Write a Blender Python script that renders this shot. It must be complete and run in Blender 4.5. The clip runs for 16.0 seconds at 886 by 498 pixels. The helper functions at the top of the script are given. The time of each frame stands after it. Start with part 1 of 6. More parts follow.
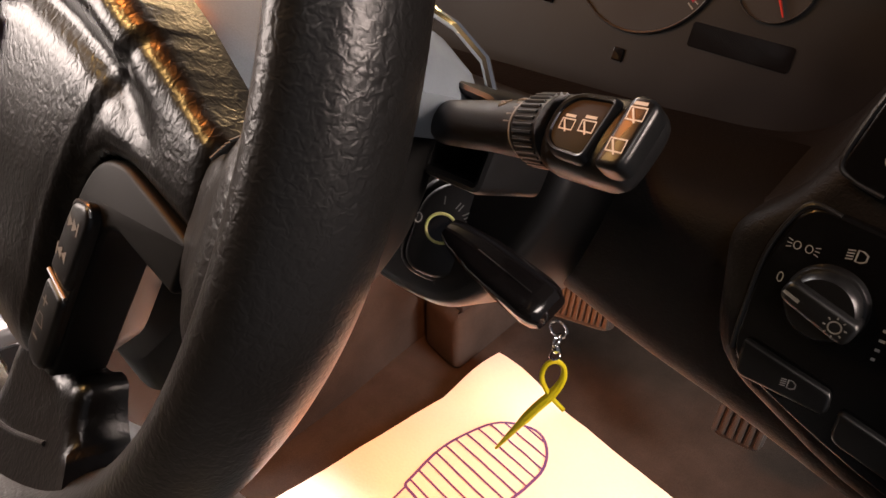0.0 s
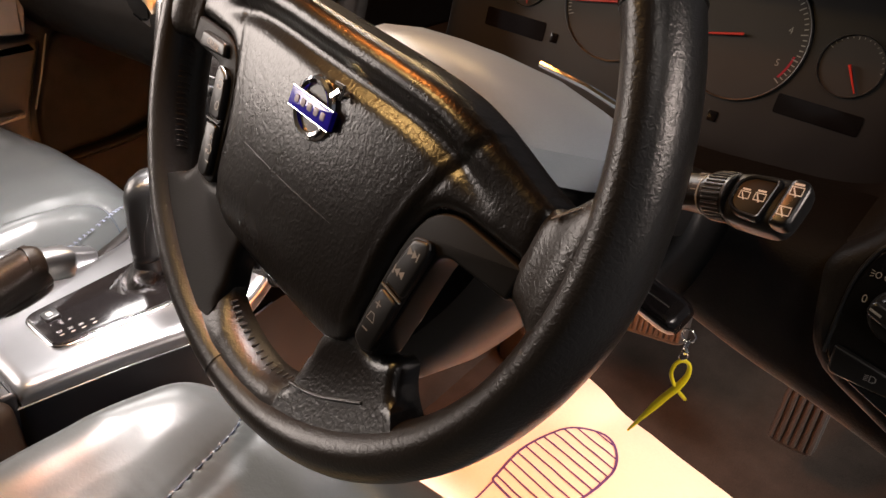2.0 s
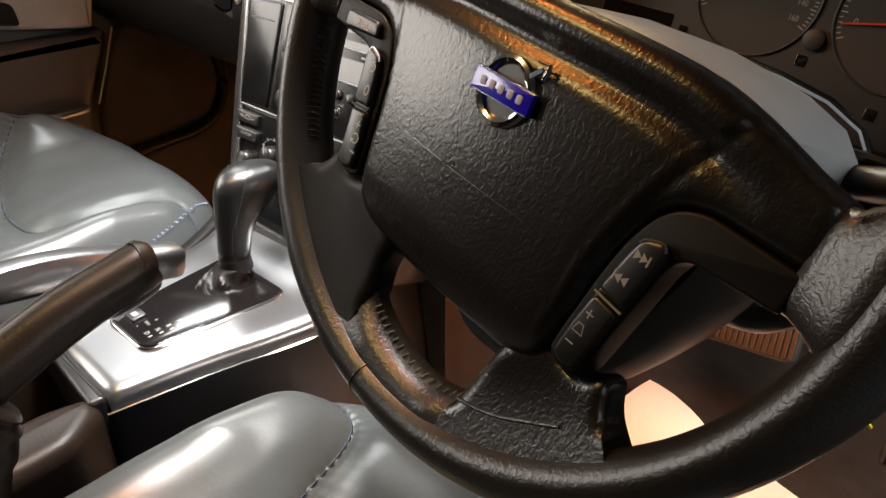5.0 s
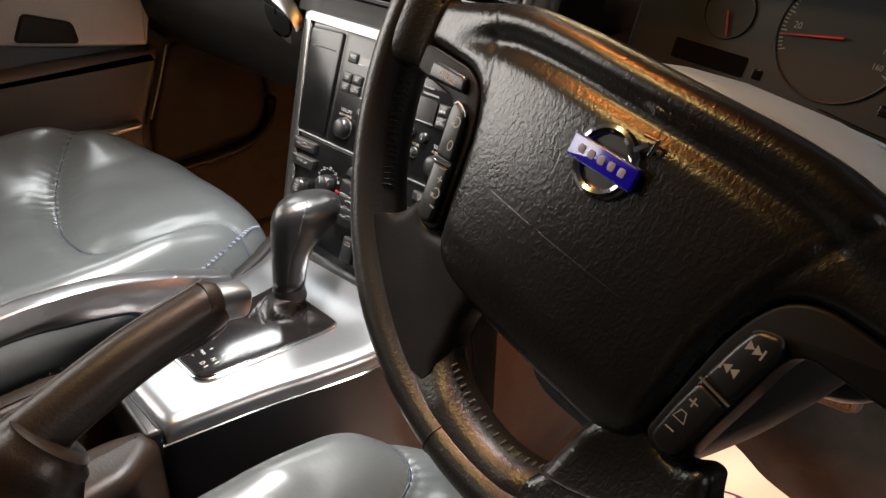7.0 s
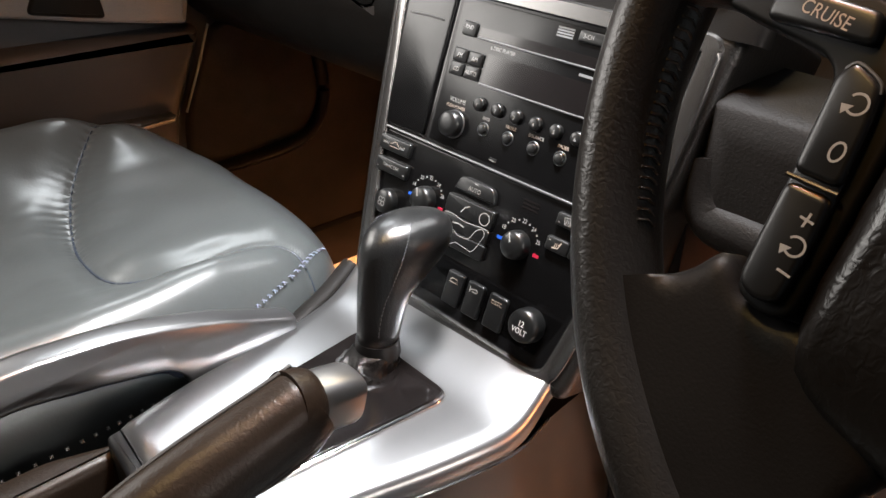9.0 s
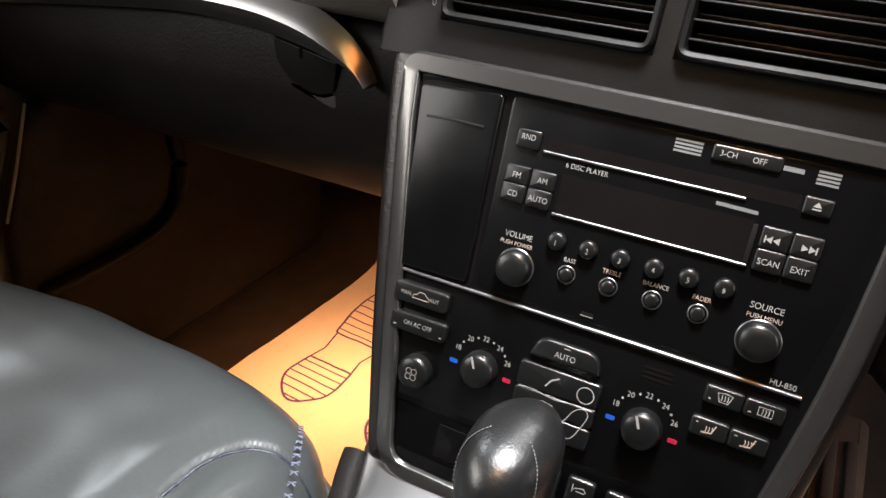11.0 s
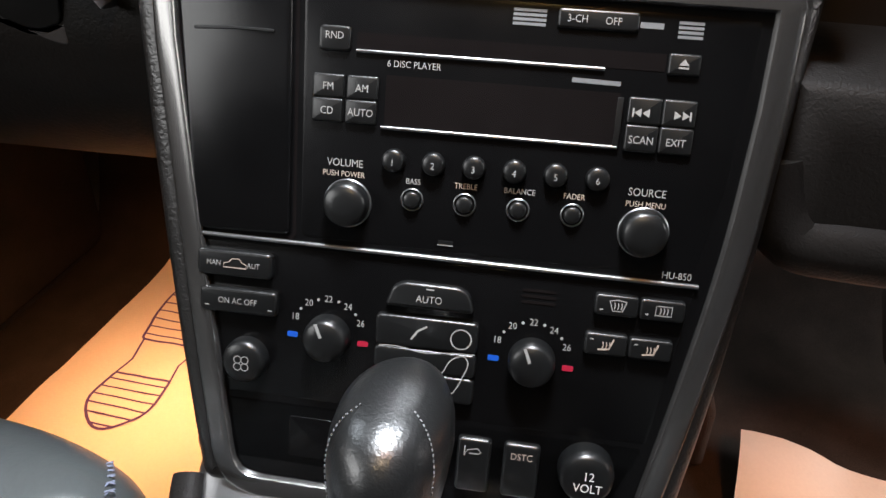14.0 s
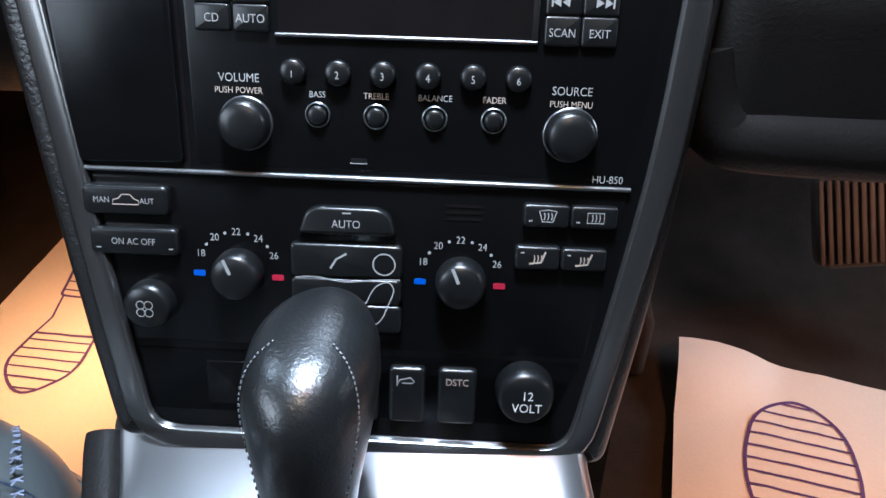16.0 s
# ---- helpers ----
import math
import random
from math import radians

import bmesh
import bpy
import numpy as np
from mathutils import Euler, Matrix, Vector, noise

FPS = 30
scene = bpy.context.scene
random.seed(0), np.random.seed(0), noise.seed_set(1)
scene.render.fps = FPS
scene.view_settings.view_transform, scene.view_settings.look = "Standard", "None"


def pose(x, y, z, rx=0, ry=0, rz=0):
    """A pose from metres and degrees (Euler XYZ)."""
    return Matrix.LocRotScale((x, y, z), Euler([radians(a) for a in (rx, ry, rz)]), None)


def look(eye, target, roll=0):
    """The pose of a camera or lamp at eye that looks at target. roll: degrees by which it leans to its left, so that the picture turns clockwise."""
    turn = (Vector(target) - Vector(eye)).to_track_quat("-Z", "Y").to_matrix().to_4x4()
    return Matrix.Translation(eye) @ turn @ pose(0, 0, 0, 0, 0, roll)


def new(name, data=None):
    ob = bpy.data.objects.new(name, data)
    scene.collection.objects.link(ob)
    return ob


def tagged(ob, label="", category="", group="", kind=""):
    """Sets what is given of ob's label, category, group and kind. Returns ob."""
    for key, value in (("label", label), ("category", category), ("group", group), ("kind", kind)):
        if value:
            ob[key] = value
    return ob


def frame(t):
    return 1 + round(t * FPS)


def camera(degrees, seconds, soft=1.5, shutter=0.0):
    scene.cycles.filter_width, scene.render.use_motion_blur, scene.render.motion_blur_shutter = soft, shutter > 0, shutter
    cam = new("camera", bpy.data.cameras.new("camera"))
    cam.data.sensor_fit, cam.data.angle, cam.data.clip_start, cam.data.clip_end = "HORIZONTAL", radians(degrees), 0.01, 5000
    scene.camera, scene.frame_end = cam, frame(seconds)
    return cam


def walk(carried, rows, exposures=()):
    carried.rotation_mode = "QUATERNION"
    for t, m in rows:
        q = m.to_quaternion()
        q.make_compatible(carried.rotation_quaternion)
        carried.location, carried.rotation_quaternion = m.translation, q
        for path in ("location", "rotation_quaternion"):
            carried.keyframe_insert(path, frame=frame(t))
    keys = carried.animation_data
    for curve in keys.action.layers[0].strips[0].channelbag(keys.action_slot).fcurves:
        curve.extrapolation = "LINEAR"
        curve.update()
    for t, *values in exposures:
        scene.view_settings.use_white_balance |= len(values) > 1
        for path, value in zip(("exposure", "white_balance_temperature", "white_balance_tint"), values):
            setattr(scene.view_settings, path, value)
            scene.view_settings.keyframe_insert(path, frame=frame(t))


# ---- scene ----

UNIT = 1.08  # metres for one unit of the plan

# camera: seconds, place in plan units, turn in degrees
cam = camera(63.34, 16.0, soft=1.5)
ROWS = [
    (0.0, 0.6026, -0.2556, 0.7416, 57.189, -0.286, 38.689),
    (0.5, 0.6058, -0.2712, 0.7561, 57.274, -0.274, 38.938),
    (1.0, 0.6022, -0.2930, 0.7733, 57.585, -0.350, 39.253),
    (1.5, 0.6044, -0.3309, 0.7943, 58.358, -0.432, 39.692),
    (2.0, 0.5923, -0.3736, 0.7974, 58.773, -0.431, 40.341),
    (2.5, 0.5685, -0.3959, 0.7959, 58.879, -0.444, 40.924),
    (3.0, 0.5384, -0.4011, 0.7834, 58.960, -0.498, 41.364),
    (3.5, 0.5215, -0.3904, 0.7826, 59.027, -0.506, 41.635),
    (4.0, 0.5166, -0.3928, 0.7772, 59.029, -0.509, 41.747),
    (4.2, 0.5153, -0.3964, 0.7740, 59.007, -0.516, 41.799),
    (6.3, 0.5096, -0.4025, 0.7799, 59.947, -1.092, 43.967),
    (6.5, 0.4986, -0.4050, 0.7864, 59.871, -1.095, 44.357),
    (7.0, 0.4796, -0.4037, 0.7924, 59.831, -1.157, 45.006),
    (7.5, 0.4529, -0.3969, 0.7924, 59.876, -1.274, 45.817),
    (8.0, 0.4107, -0.3781, 0.7626, 59.954, -1.532, 46.881),
    (8.5, 0.3491, -0.3673, 0.7332, 60.150, -1.669, 47.118),
    (9.0, 0.2974, -0.3448, 0.7208, 60.043, -1.524, 46.971),
    (9.2, 0.2793, -0.3424, 0.7224, 60.021, -1.634, 46.741),
    (11.3, 0.0386, -0.2979, 0.7370, 60.891, -2.269, 25.012),
    (11.5, 0.0289, -0.2907, 0.7408, 60.946, -2.001, 22.483),
    (12.0, 0.0176, -0.2669, 0.7372, 61.728, -1.902, 18.740),
    (12.5, 0.0229, -0.2644, 0.7234, 61.542, -1.410, 15.518),
    (13.0, 0.0268, -0.2579, 0.7069, 61.528, -1.151, 13.300),
    (13.5, 0.0253, -0.2590, 0.6917, 60.122, -0.911, 12.017),
    (14.0, 0.0306, -0.2554, 0.6815, 58.706, -0.784, 10.706),
    (14.5, 0.0327, -0.2523, 0.6749, 57.207, -0.596, 9.008),
    (15.0, 0.0356, -0.2506, 0.6654, 56.179, -0.391, 7.152),
    (15.5, 0.0347, -0.2452, 0.6632, 54.518, -0.253, 5.533),
    (16.0, 0.0369, -0.2383, 0.6636, 53.490, -0.066, 4.580),
]
walk(cam, [(t, pose(UNIT * x, UNIT * y, UNIT * z, rx, ry, rz)) for t, x, y, z, rx, ry, rz in ROWS],
     exposures=[(0.0, 0.97, 7300, 22), (4.2, 0.45, 6900, 12), (7.0, 0.48, 6700, 10), (9.2, 0.36, 6500, 10), (11.3, -0.1, 6500, 10), (13.0, -0.25, 6500, 10), (16.0, -0.25, 5100, 5)])

# ---- world and light ----
world = bpy.data.worlds.new("workshop")
world.use_nodes = True
scene.world = world
world.node_tree.nodes["Background"].inputs[0].default_value = (0.75, 0.85, 1.0, 1)
world.node_tree.nodes["Background"].inputs[1].default_value = 0.06


def scaled(m):
    """A pose of the plan, in metres."""
    m = m.copy()
    m.translation *= UNIT
    return m


def area(name, m, sx, sy, watts, colour, spread=180):
    d = bpy.data.lights.new(name, "AREA")
    d.shape, d.size, d.size_y, d.energy, d.color, d.spread = "RECTANGLE", UNIT * sx, UNIT * sy, watts, colour, radians(spread)
    ob = new(name, d)
    ob.matrix_world = scaled(m)
    return ob


area("tube_light", look((-1.15, 0.60, 1.75), (-0.05, -0.15, 0.4)), 0.9, 0.22, 19, (0.92, 0.97, 1.0))
area("window_light", look((-0.95, -0.50, 0.95), (-0.28, 0.05, 0.58)), 0.9, 0.46, 3.5, (1.0, 0.96, 0.91), 90)
area("side_light", look((1.05, -1.0, 1.75), (0.3, -0.1, 0.55)), 0.7, 0.16, 5.5, (1.0, 0.97, 0.93))
area("doorway_light", look((1.75, 0.10, 1.00), (0.36, 0.20, 0.13)), 0.5, 0.5, 3.5, (1.0, 0.92, 0.86), 60)
area("dome_light", look((0.0, -0.02, 1.15), (-0.03, -0.07, 0.4)), 0.16, 0.09, 3.6, (0.96, 0.98, 1.0), 66)
# unseen lamp added under the roof for the orange streak on the hub
area("orange_glint_light", look((0.06, -0.19, 1.15), (0.10, -0.15, 0.5)), 0.10, 0.014, 1.5, (1.0, 0.30, 0.06))
area("gold_hall_light", look((-0.60, 0.95, 1.55), (0.3, -0.1, 0.7)), 0.80, 0.05, 5, (1.0, 0.74, 0.38))
# unseen lamp added where the hub's brow mirrors it as a gold streak
area("gold_glint_light", look((0.03, -0.41, 1.15), (0.2, -0.3, 0.5)), 0.11, 0.018, 1.3, (1.0, 0.66, 0.24))
area("footwell_light", look((0.36, 0.10, 0.475), (0.30, 0.16, 0.13)), 0.06, 0.04, 1.35, (1.0, 0.33, 0.11))
area("footwell_light", look((-0.36, 0.20, 0.395), (-0.36, 0.28, 0.13)), 0.06, 0.04, 1.1, (1.0, 0.42, 0.16), 110)


# ---- materials ----
def material(name, colour, rough=0.5, metal=0.0, scale=400.0, bump=0.1, vary=0.15, big=25.0, kind="noise", coat=0.0, spec=0.5, stretch=(1, 1, 1), rough_vary=0.1, emit=0.0):
    """A surface with fine relief and with tone that varies at a fine and a broad scale."""
    m = bpy.data.materials.new(name)
    m.use_nodes = True
    nt = m.node_tree
    b = nt.nodes["Principled BSDF"]
    co = nt.nodes.new("ShaderNodeTexCoord")
    mp = nt.nodes.new("ShaderNodeMapping")
    mp.inputs["Scale"].default_value = stretch
    nt.links.new(co.outputs["Object"], mp.inputs[0])
    fine = nt.nodes.new("ShaderNodeTexNoise")
    fine.inputs["Scale"].default_value = scale
    fine.inputs["Detail"].default_value = 1 if kind == "leather" else 3
    fine.inputs["Distortion"].default_value = 0.8 if kind == "leather" else 0.0
    nt.links.new(mp.outputs[0], fine.inputs["Vector"])
    height = fine.outputs["Fac"]
    broad = nt.nodes.new("ShaderNodeTexNoise")
    broad.inputs["Scale"].default_value = big
    broad.inputs["Detail"].default_value = 5
    nt.links.new(co.outputs["Object"], broad.inputs["Vector"])
    mix = nt.nodes.new("ShaderNodeMath")
    mix.operation = "ADD"
    nt.links.new(broad.outputs["Fac"], mix.inputs[0])
    nt.links.new(height, mix.inputs[1])
    ramp = nt.nodes.new("ShaderNodeMapRange")
    ramp.inputs["From Min"].default_value, ramp.inputs["From Max"].default_value = 0.5, 1.5
    ramp.inputs["To Min"].default_value, ramp.inputs["To Max"].default_value = 1 - vary, 1 + vary
    nt.links.new(mix.outputs[0], ramp.inputs["Value"])
    tone = nt.nodes.new("ShaderNodeVectorMath")
    tone.operation = "SCALE"
    tone.inputs[0].default_value = colour
    nt.links.new(ramp.outputs[0], tone.inputs["Scale"])
    nt.links.new(tone.outputs[0], b.inputs["Base Color"])
    rr = nt.nodes.new("ShaderNodeMapRange")
    rr.inputs["From Min"].default_value, rr.inputs["From Max"].default_value = 0.3, 0.7
    rr.inputs["To Min"].default_value, rr.inputs["To Max"].default_value = rough * (1 - rough_vary), rough * (1 + rough_vary)
    nt.links.new(broad.outputs["Fac"], rr.inputs["Value"])
    nt.links.new(rr.outputs[0], b.inputs["Roughness"])
    b.inputs["Metallic"].default_value = metal
    b.inputs["Specular IOR Level"].default_value = spec
    b.inputs["Coat Weight"].default_value = coat
    b.inputs["Coat Roughness"].default_value = 0.1
    if bump:
        bp = nt.nodes.new("ShaderNodeBump")
        bp.inputs["Strength"].default_value = bump
        bp.inputs["Distance"].default_value = 0.6 / scale
        nt.links.new(height, bp.inputs["Height"])
        nt.links.new(bp.outputs[0], b.inputs["Normal"])
    if emit:
        b.inputs["Emission Color"].default_value = (*colour, 1)
        b.inputs["Emission Strength"].default_value = emit
    return m


RIM = material("rim leather", (0.0115, 0.0110, 0.0105), 0.33, scale=460, bump=0.20, kind="leather", vary=0.25, rough_vary=0.04)
HUB = material("grained hub vinyl", (0.0062, 0.0057, 0.0053), 0.28, scale=420, bump=0.16, kind="leather", vary=0.25, spec=0.5, stretch=(1, 0.7, 1), rough_vary=0.04)
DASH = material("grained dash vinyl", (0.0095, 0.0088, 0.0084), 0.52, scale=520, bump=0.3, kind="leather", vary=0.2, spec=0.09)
PLASTIC = material("black plastic", (0.006, 0.006, 0.0063), 0.36, scale=1500, bump=0.12)
# dark column plastic; the light glancing off it is put into this pale colour
SHROUD_SHEEN = material("column plastic with painted sheen", (0.21, 0.245, 0.275), 0.36, scale=1800, bump=0.2)
BUTTON = material("soft black button", (0.0045, 0.0048, 0.005), 0.34, scale=1500, bump=0.06)
PANEL = material("black control panel", (0.0028, 0.0028, 0.003), 0.22, scale=900, bump=0.04, rough_vary=0.2, spec=0.3)
SCREEN = material("dark display glass", (0.006, 0.005, 0.005), 0.12, scale=100, bump=0.0)
ALU = material("satin aluminium", (0.245, 0.246, 0.252), 0.31, metal=0.92, scale=90, bump=0.0, vary=0.03, rough_vary=0.02)
SILVER = material("silver painted trim", (0.17, 0.167, 0.164), 0.25, metal=0.9, scale=90, bump=0.0, vary=0.01, rough_vary=0.02)
CHROME = material("chrome", (0.92, 0.92, 0.92), 0.11, metal=1.0, scale=90, bump=0.0, vary=0.03)
SEAT = material("grey seat leather", (0.066, 0.074, 0.076), 0.29, scale=260, bump=0.04, kind="leather", vary=0.06, rough_vary=0.03)
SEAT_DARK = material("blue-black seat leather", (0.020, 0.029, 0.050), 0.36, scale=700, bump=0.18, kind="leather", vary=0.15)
STITCH = material("pale stitching", (0.15, 0.17, 0.24), 0.7, scale=2500, bump=0.2)
DARKSTITCH = material("dark stitching", (0.012, 0.011, 0.010), 0.6, scale=2500, bump=0.2)
KNOB = material("gear knob leather", (0.0065, 0.0068, 0.0070), 0.31, scale=560, bump=0.16, kind="leather", vary=0.15, spec=0.8, rough_vary=0.03)
BRAKE = material("brake lever leather", (0.014, 0.0092, 0.0062), 0.36, scale=480, bump=0.18, kind="leather", vary=0.3, spec=0.22)
CARPET = material("dark carpet", (0.034, 0.028, 0.025), 0.95, scale=900, bump=1.0, vary=0.5, spec=0.1)
RUBBER = material("pedal rubber", (0.011, 0.009, 0.008), 0.7, scale=900, bump=0.2)
PAPER = material("paper floor mat", (0.78, 0.72, 0.64), 0.75, scale=300, bump=0.12, vary=0.05, big=9)
PRINT = material("purple mat print", (0.10, 0.05, 0.20), 0.7, scale=500, bump=0.0, vary=0.2)
WHITE = material("white print", (0.23, 0.23, 0.225), 0.5, scale=900, bump=0.0, vary=0.1)
AMBERPRINT = material("sand print", (0.30, 0.25, 0.21), 0.5, scale=900, bump=0.0, vary=0.1)
RED = material("red print", (0.28, 0.01, 0.03), 0.4, scale=900, bump=0.0)
BLUE = material("blue print", (0.008, 0.06, 0.34), 0.4, scale=900, bump=0.0)
ENAMEL = material("blue enamel", (0.012, 0.006, 0.55), 0.25, scale=500, bump=0.0, coat=0.5)
DIAL = material("dial face", (0.014, 0.012, 0.012), 0.6, scale=900, bump=0.05)
NEEDLE = material("red needle", (0.55, 0.03, 0.02), 0.4, scale=500, bump=0.0)
CLUSTER = material("cluster grey plastic", (0.0095, 0.009, 0.009), 0.55, scale=1500, bump=0.1)
YELLOW = material("yellow rubber tag", (0.55, 0.45, 0.01), 0.45, scale=900, bump=0.05)
LUME = material("pale yellow ring", (0.55, 0.56, 0.22), 0.5, scale=900, bump=0.0)
DOOR = material("grey-black door vinyl", (0.042, 0.040, 0.041), 0.45, scale=600, bump=0.2, kind="leather", vary=0.2)
LOWER = material("dark column plastic with painted sheen", (0.007, 0.0068, 0.0066), 0.5, scale=1500, bump=0.1, spec=0.14)
VENT = material("matt vent black", (0.004, 0.004, 0.004), 0.5, scale=1500, bump=0.05, spec=0.15)
KNOBSTITCH = material("grey knob thread", (0.11, 0.115, 0.12), 0.6, scale=2500, bump=0.2)
BOOT = material("gear boot leather", (0.0045, 0.0040, 0.0038), 0.36, scale=500, bump=0.3, kind="leather", vary=0.2, spec=0.16)
RAISED = material("raised silver marks", (0.26, 0.26, 0.42), 0.35, scale=900, bump=0.0)
PALE = material("bright print", (0.62, 0.62, 0.60), 0.5, scale=900, bump=0.0, vary=0.08)
ARMREST = material("pale grey armrest vinyl", (0.23, 0.235, 0.245), 0.5, scale=600, bump=0.2, kind="leather", vary=0.12)
TRIM = material("smooth black dash trim", (0.0060, 0.0056, 0.0054), 0.44, scale=900, bump=0.15, spec=0.13)
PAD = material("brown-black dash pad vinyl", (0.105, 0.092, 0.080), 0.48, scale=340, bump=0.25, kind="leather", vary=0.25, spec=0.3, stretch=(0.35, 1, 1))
EDGE = material("glossy grained edge vinyl", (0.012, 0.0115, 0.011), 0.34, scale=420, bump=0.3, kind="leather", vary=0.2)
CLOTH = material("roof cloth", (0.28, 0.27, 0.25), 0.9, scale=900, bump=0.4)


# ---- builders ----
MM = Matrix.Scale(0.001, 4)


def part(name, bm, mat, parent=None, label="", m=None, mm=False, sharp=38):
    """Links a bmesh as one mesh object under a thing or a part."""
    if mm:
        bm.transform(MM)
    bm.transform(Matrix.Scale(UNIT, 4))
    bmesh.ops.recalc_face_normals(bm, faces=bm.faces)
    me = bpy.data.meshes.new(name)
    bm.to_mesh(me)
    bm.free()
    me.shade_smooth()
    me.set_sharp_from_angle(angle=radians(sharp))
    me.materials.append(mat)
    ob = new(name, me)
    if parent:
        ob.parent = parent
    if m is not None:
        ob.matrix_basis = scaled(m)
    return tagged(ob, label)


def thing(name, label, category, m=None, group="", kind=""):
    ob = new(name)
    ob.empty_display_size = 0.02
    if m is not None:
        ob.matrix_world = scaled(m)
    return tagged(ob, label, category, group, kind)


def loft(rings, cap0=True, cap1=True, closed=True, bm=None):
    bm = bm or bmesh.new()
    vs = [[bm.verts.new(p) for p in r] for r in rings]
    n = len(vs[0])
    for a, b in zip(vs, vs[1:]):
        for i in range(n if closed else n - 1):
            j = (i + 1) % n
            bm.faces.new((a[i], a[j], b[j], b[i]))
    if cap0:
        bm.faces.new(vs[0][::-1])
    if cap1:
        bm.faces.new(vs[-1])
    return bm


def rounded(pts, r, n=5):
    """A polygon with its corners rounded; r is one radius or one for each corner."""
    out, k = [], len(pts)
    for i, p in enumerate(pts):
        ri = r[i] if isinstance(r, (list, tuple)) else r
        a, b, c = Vector(pts[i - 1]), Vector(p), Vector(pts[(i + 1) % k])
        u, v = (a - b), (c - b)
        d = min(ri, u.length * 0.48, v.length * 0.48)
        if d < 1e-7:
            out.append(b)
            continue
        s, e = b + u.normalized() * d, b + v.normalized() * d
        for q in range(n + 1):
            f = q / n
            out.append(s * (1 - f) ** 2 + b * 2 * f * (1 - f) + e * f * f)
    return out


def rect(x0, y0, x1, y1, r=0.0, n=4):
    return rounded([(x0, y0), (x1, y0), (x1, y1), (x0, y1)], r, n) if r else [Vector(p) for p in ((x0, y0), (x1, y0), (x1, y1), (x0, y1))]


def inset(poly, d):
    k, out = len(poly), []
    area2 = sum(poly[i - 1].x * poly[i].y - poly[i].x * poly[i - 1].y for i in range(k))
    s = 1 if area2 > 0 else -1
    for i in range(k):
        e1, e2 = (poly[i] - poly[i - 1]), (poly[(i + 1) % k] - poly[i])
        n1, n2 = Vector((-e1.y, e1.x)), Vector((-e2.y, e2.x))
        n1 = n1.normalized() if n1.length > 1e-9 else n2.normalized()
        n2 = n2.normalized() if n2.length > 1e-9 else n1
        n = (n1 + n2)
        n = n.normalized() if n.length > 1e-6 else n1
        out.append(poly[i] + n * s * d / max(0.5, n.dot(n1)))
    return out


def slab(poly, z0, z1, bev=0.0, n=3):
    """A plate of that outline from z0 to z1, its upper edge rounded."""
    rings = [[(p.x, p.y, z0) for p in poly]]
    if bev:
        for q in range(n + 1):
            a = q / n * math.pi / 2
            rings.append([(p.x, p.y, z1 - bev + bev * math.sin(a)) for p in inset(poly, bev * (1 - math.cos(a)))])
    else:
        rings.append([(p.x, p.y, z1) for p in poly])
    return loft(rings)


def lathe(profile, seg=32):
    rings = [[(r * math.cos(2 * math.pi * i / seg), r * math.sin(2 * math.pi * i / seg), z) for i in range(seg)] for r, z in profile]
    return loft(rings)


def hoop(r, w, h, z=0.0, seg=40):
    """A ring of mean radius r with a rounded section, w wide and h high."""
    prof = [(r + w / 2 * math.cos(2 * math.pi * k / 8), z + h / 2 * math.sin(2 * math.pi * k / 8)) for k in range(9)]
    bm = loft([[(a * math.cos(2 * math.pi * i / seg), a * math.sin(2 * math.pi * i / seg), b) for i in range(seg)] for a, b in prof], False, False)
    bmesh.ops.remove_doubles(bm, verts=bm.verts, dist=0.001)
    return bm


def circle(x, y, r, n=32):
    return [Vector((x + r * math.cos(2 * math.pi * i / n), y + r * math.sin(2 * math.pi * i / n))) for i in range(n)]


def tube(path, radius, seg=10, squash=1.0, up=(0, 0, 1), caps=True, bm=None):
    """A round or flattened bar along a path; radius is one number or one for each point."""
    pts = [Vector(p) for p in path]
    rings = []
    for i, p in enumerate(pts):
        t = (pts[min(i + 1, len(pts) - 1)] - pts[max(i - 1, 0)]).normalized()
        a = t.cross(Vector(up))
        a = a.normalized() if a.length > 1e-4 else t.orthogonal().normalized()
        b = a.cross(t)
        r = radius[i] if isinstance(radius, (list, tuple)) else radius
        rings.append([p + a * r * math.cos(2 * math.pi * k / seg) + b * r * squash * math.sin(2 * math.pi * k / seg) for k in range(seg)])
    return loft(rings, caps, caps, bm=bm)


def spline(pts, n=8):
    """A smooth line through points."""
    p = [Vector(q) for q in pts]
    out = []
    for i in range(len(p) - 1):
        a, b, c, d = p[max(i - 1, 0)], p[i], p[i + 1], p[min(i + 2, len(p) - 1)]
        for q in range(n):
            t = q / n
            out.append(0.5 * ((2 * b) + (c - a) * t + (2 * a - 5 * b + 4 * c - d) * t * t + (3 * b - a - 3 * c + d) * t ** 3))
    return out + [p[-1]]


def stroke(pts, w, z, closed=False, bm=None, thick=None):
    """A printed line of width w at height z, given in the plane."""
    bm = bm or bmesh.new()
    p = [Vector((q[0], q[1])) for q in pts]
    k = len(p)
    lr = []
    for i in range(k):
        a = p[i - 1] if (i or closed) else p[i]
        b = p[(i + 1) % k] if (i < k - 1 or closed) else p[i]
        t = (b - a)
        t = t.normalized() if t.length > 1e-9 else Vector((1, 0))
        nrm = Vector((-t.y, t.x)) * w / 2
        lr.append((p[i] + nrm, p[i] - nrm))
    top = [[bm.verts.new((q.x, q.y, z)) for q in pair] for pair in lr]
    for i in range(k if closed else k - 1):
        j = (i + 1) % k
        bm.faces.new((top[i][0], top[i][1], top[j][1], top[j][0]))
    return bm


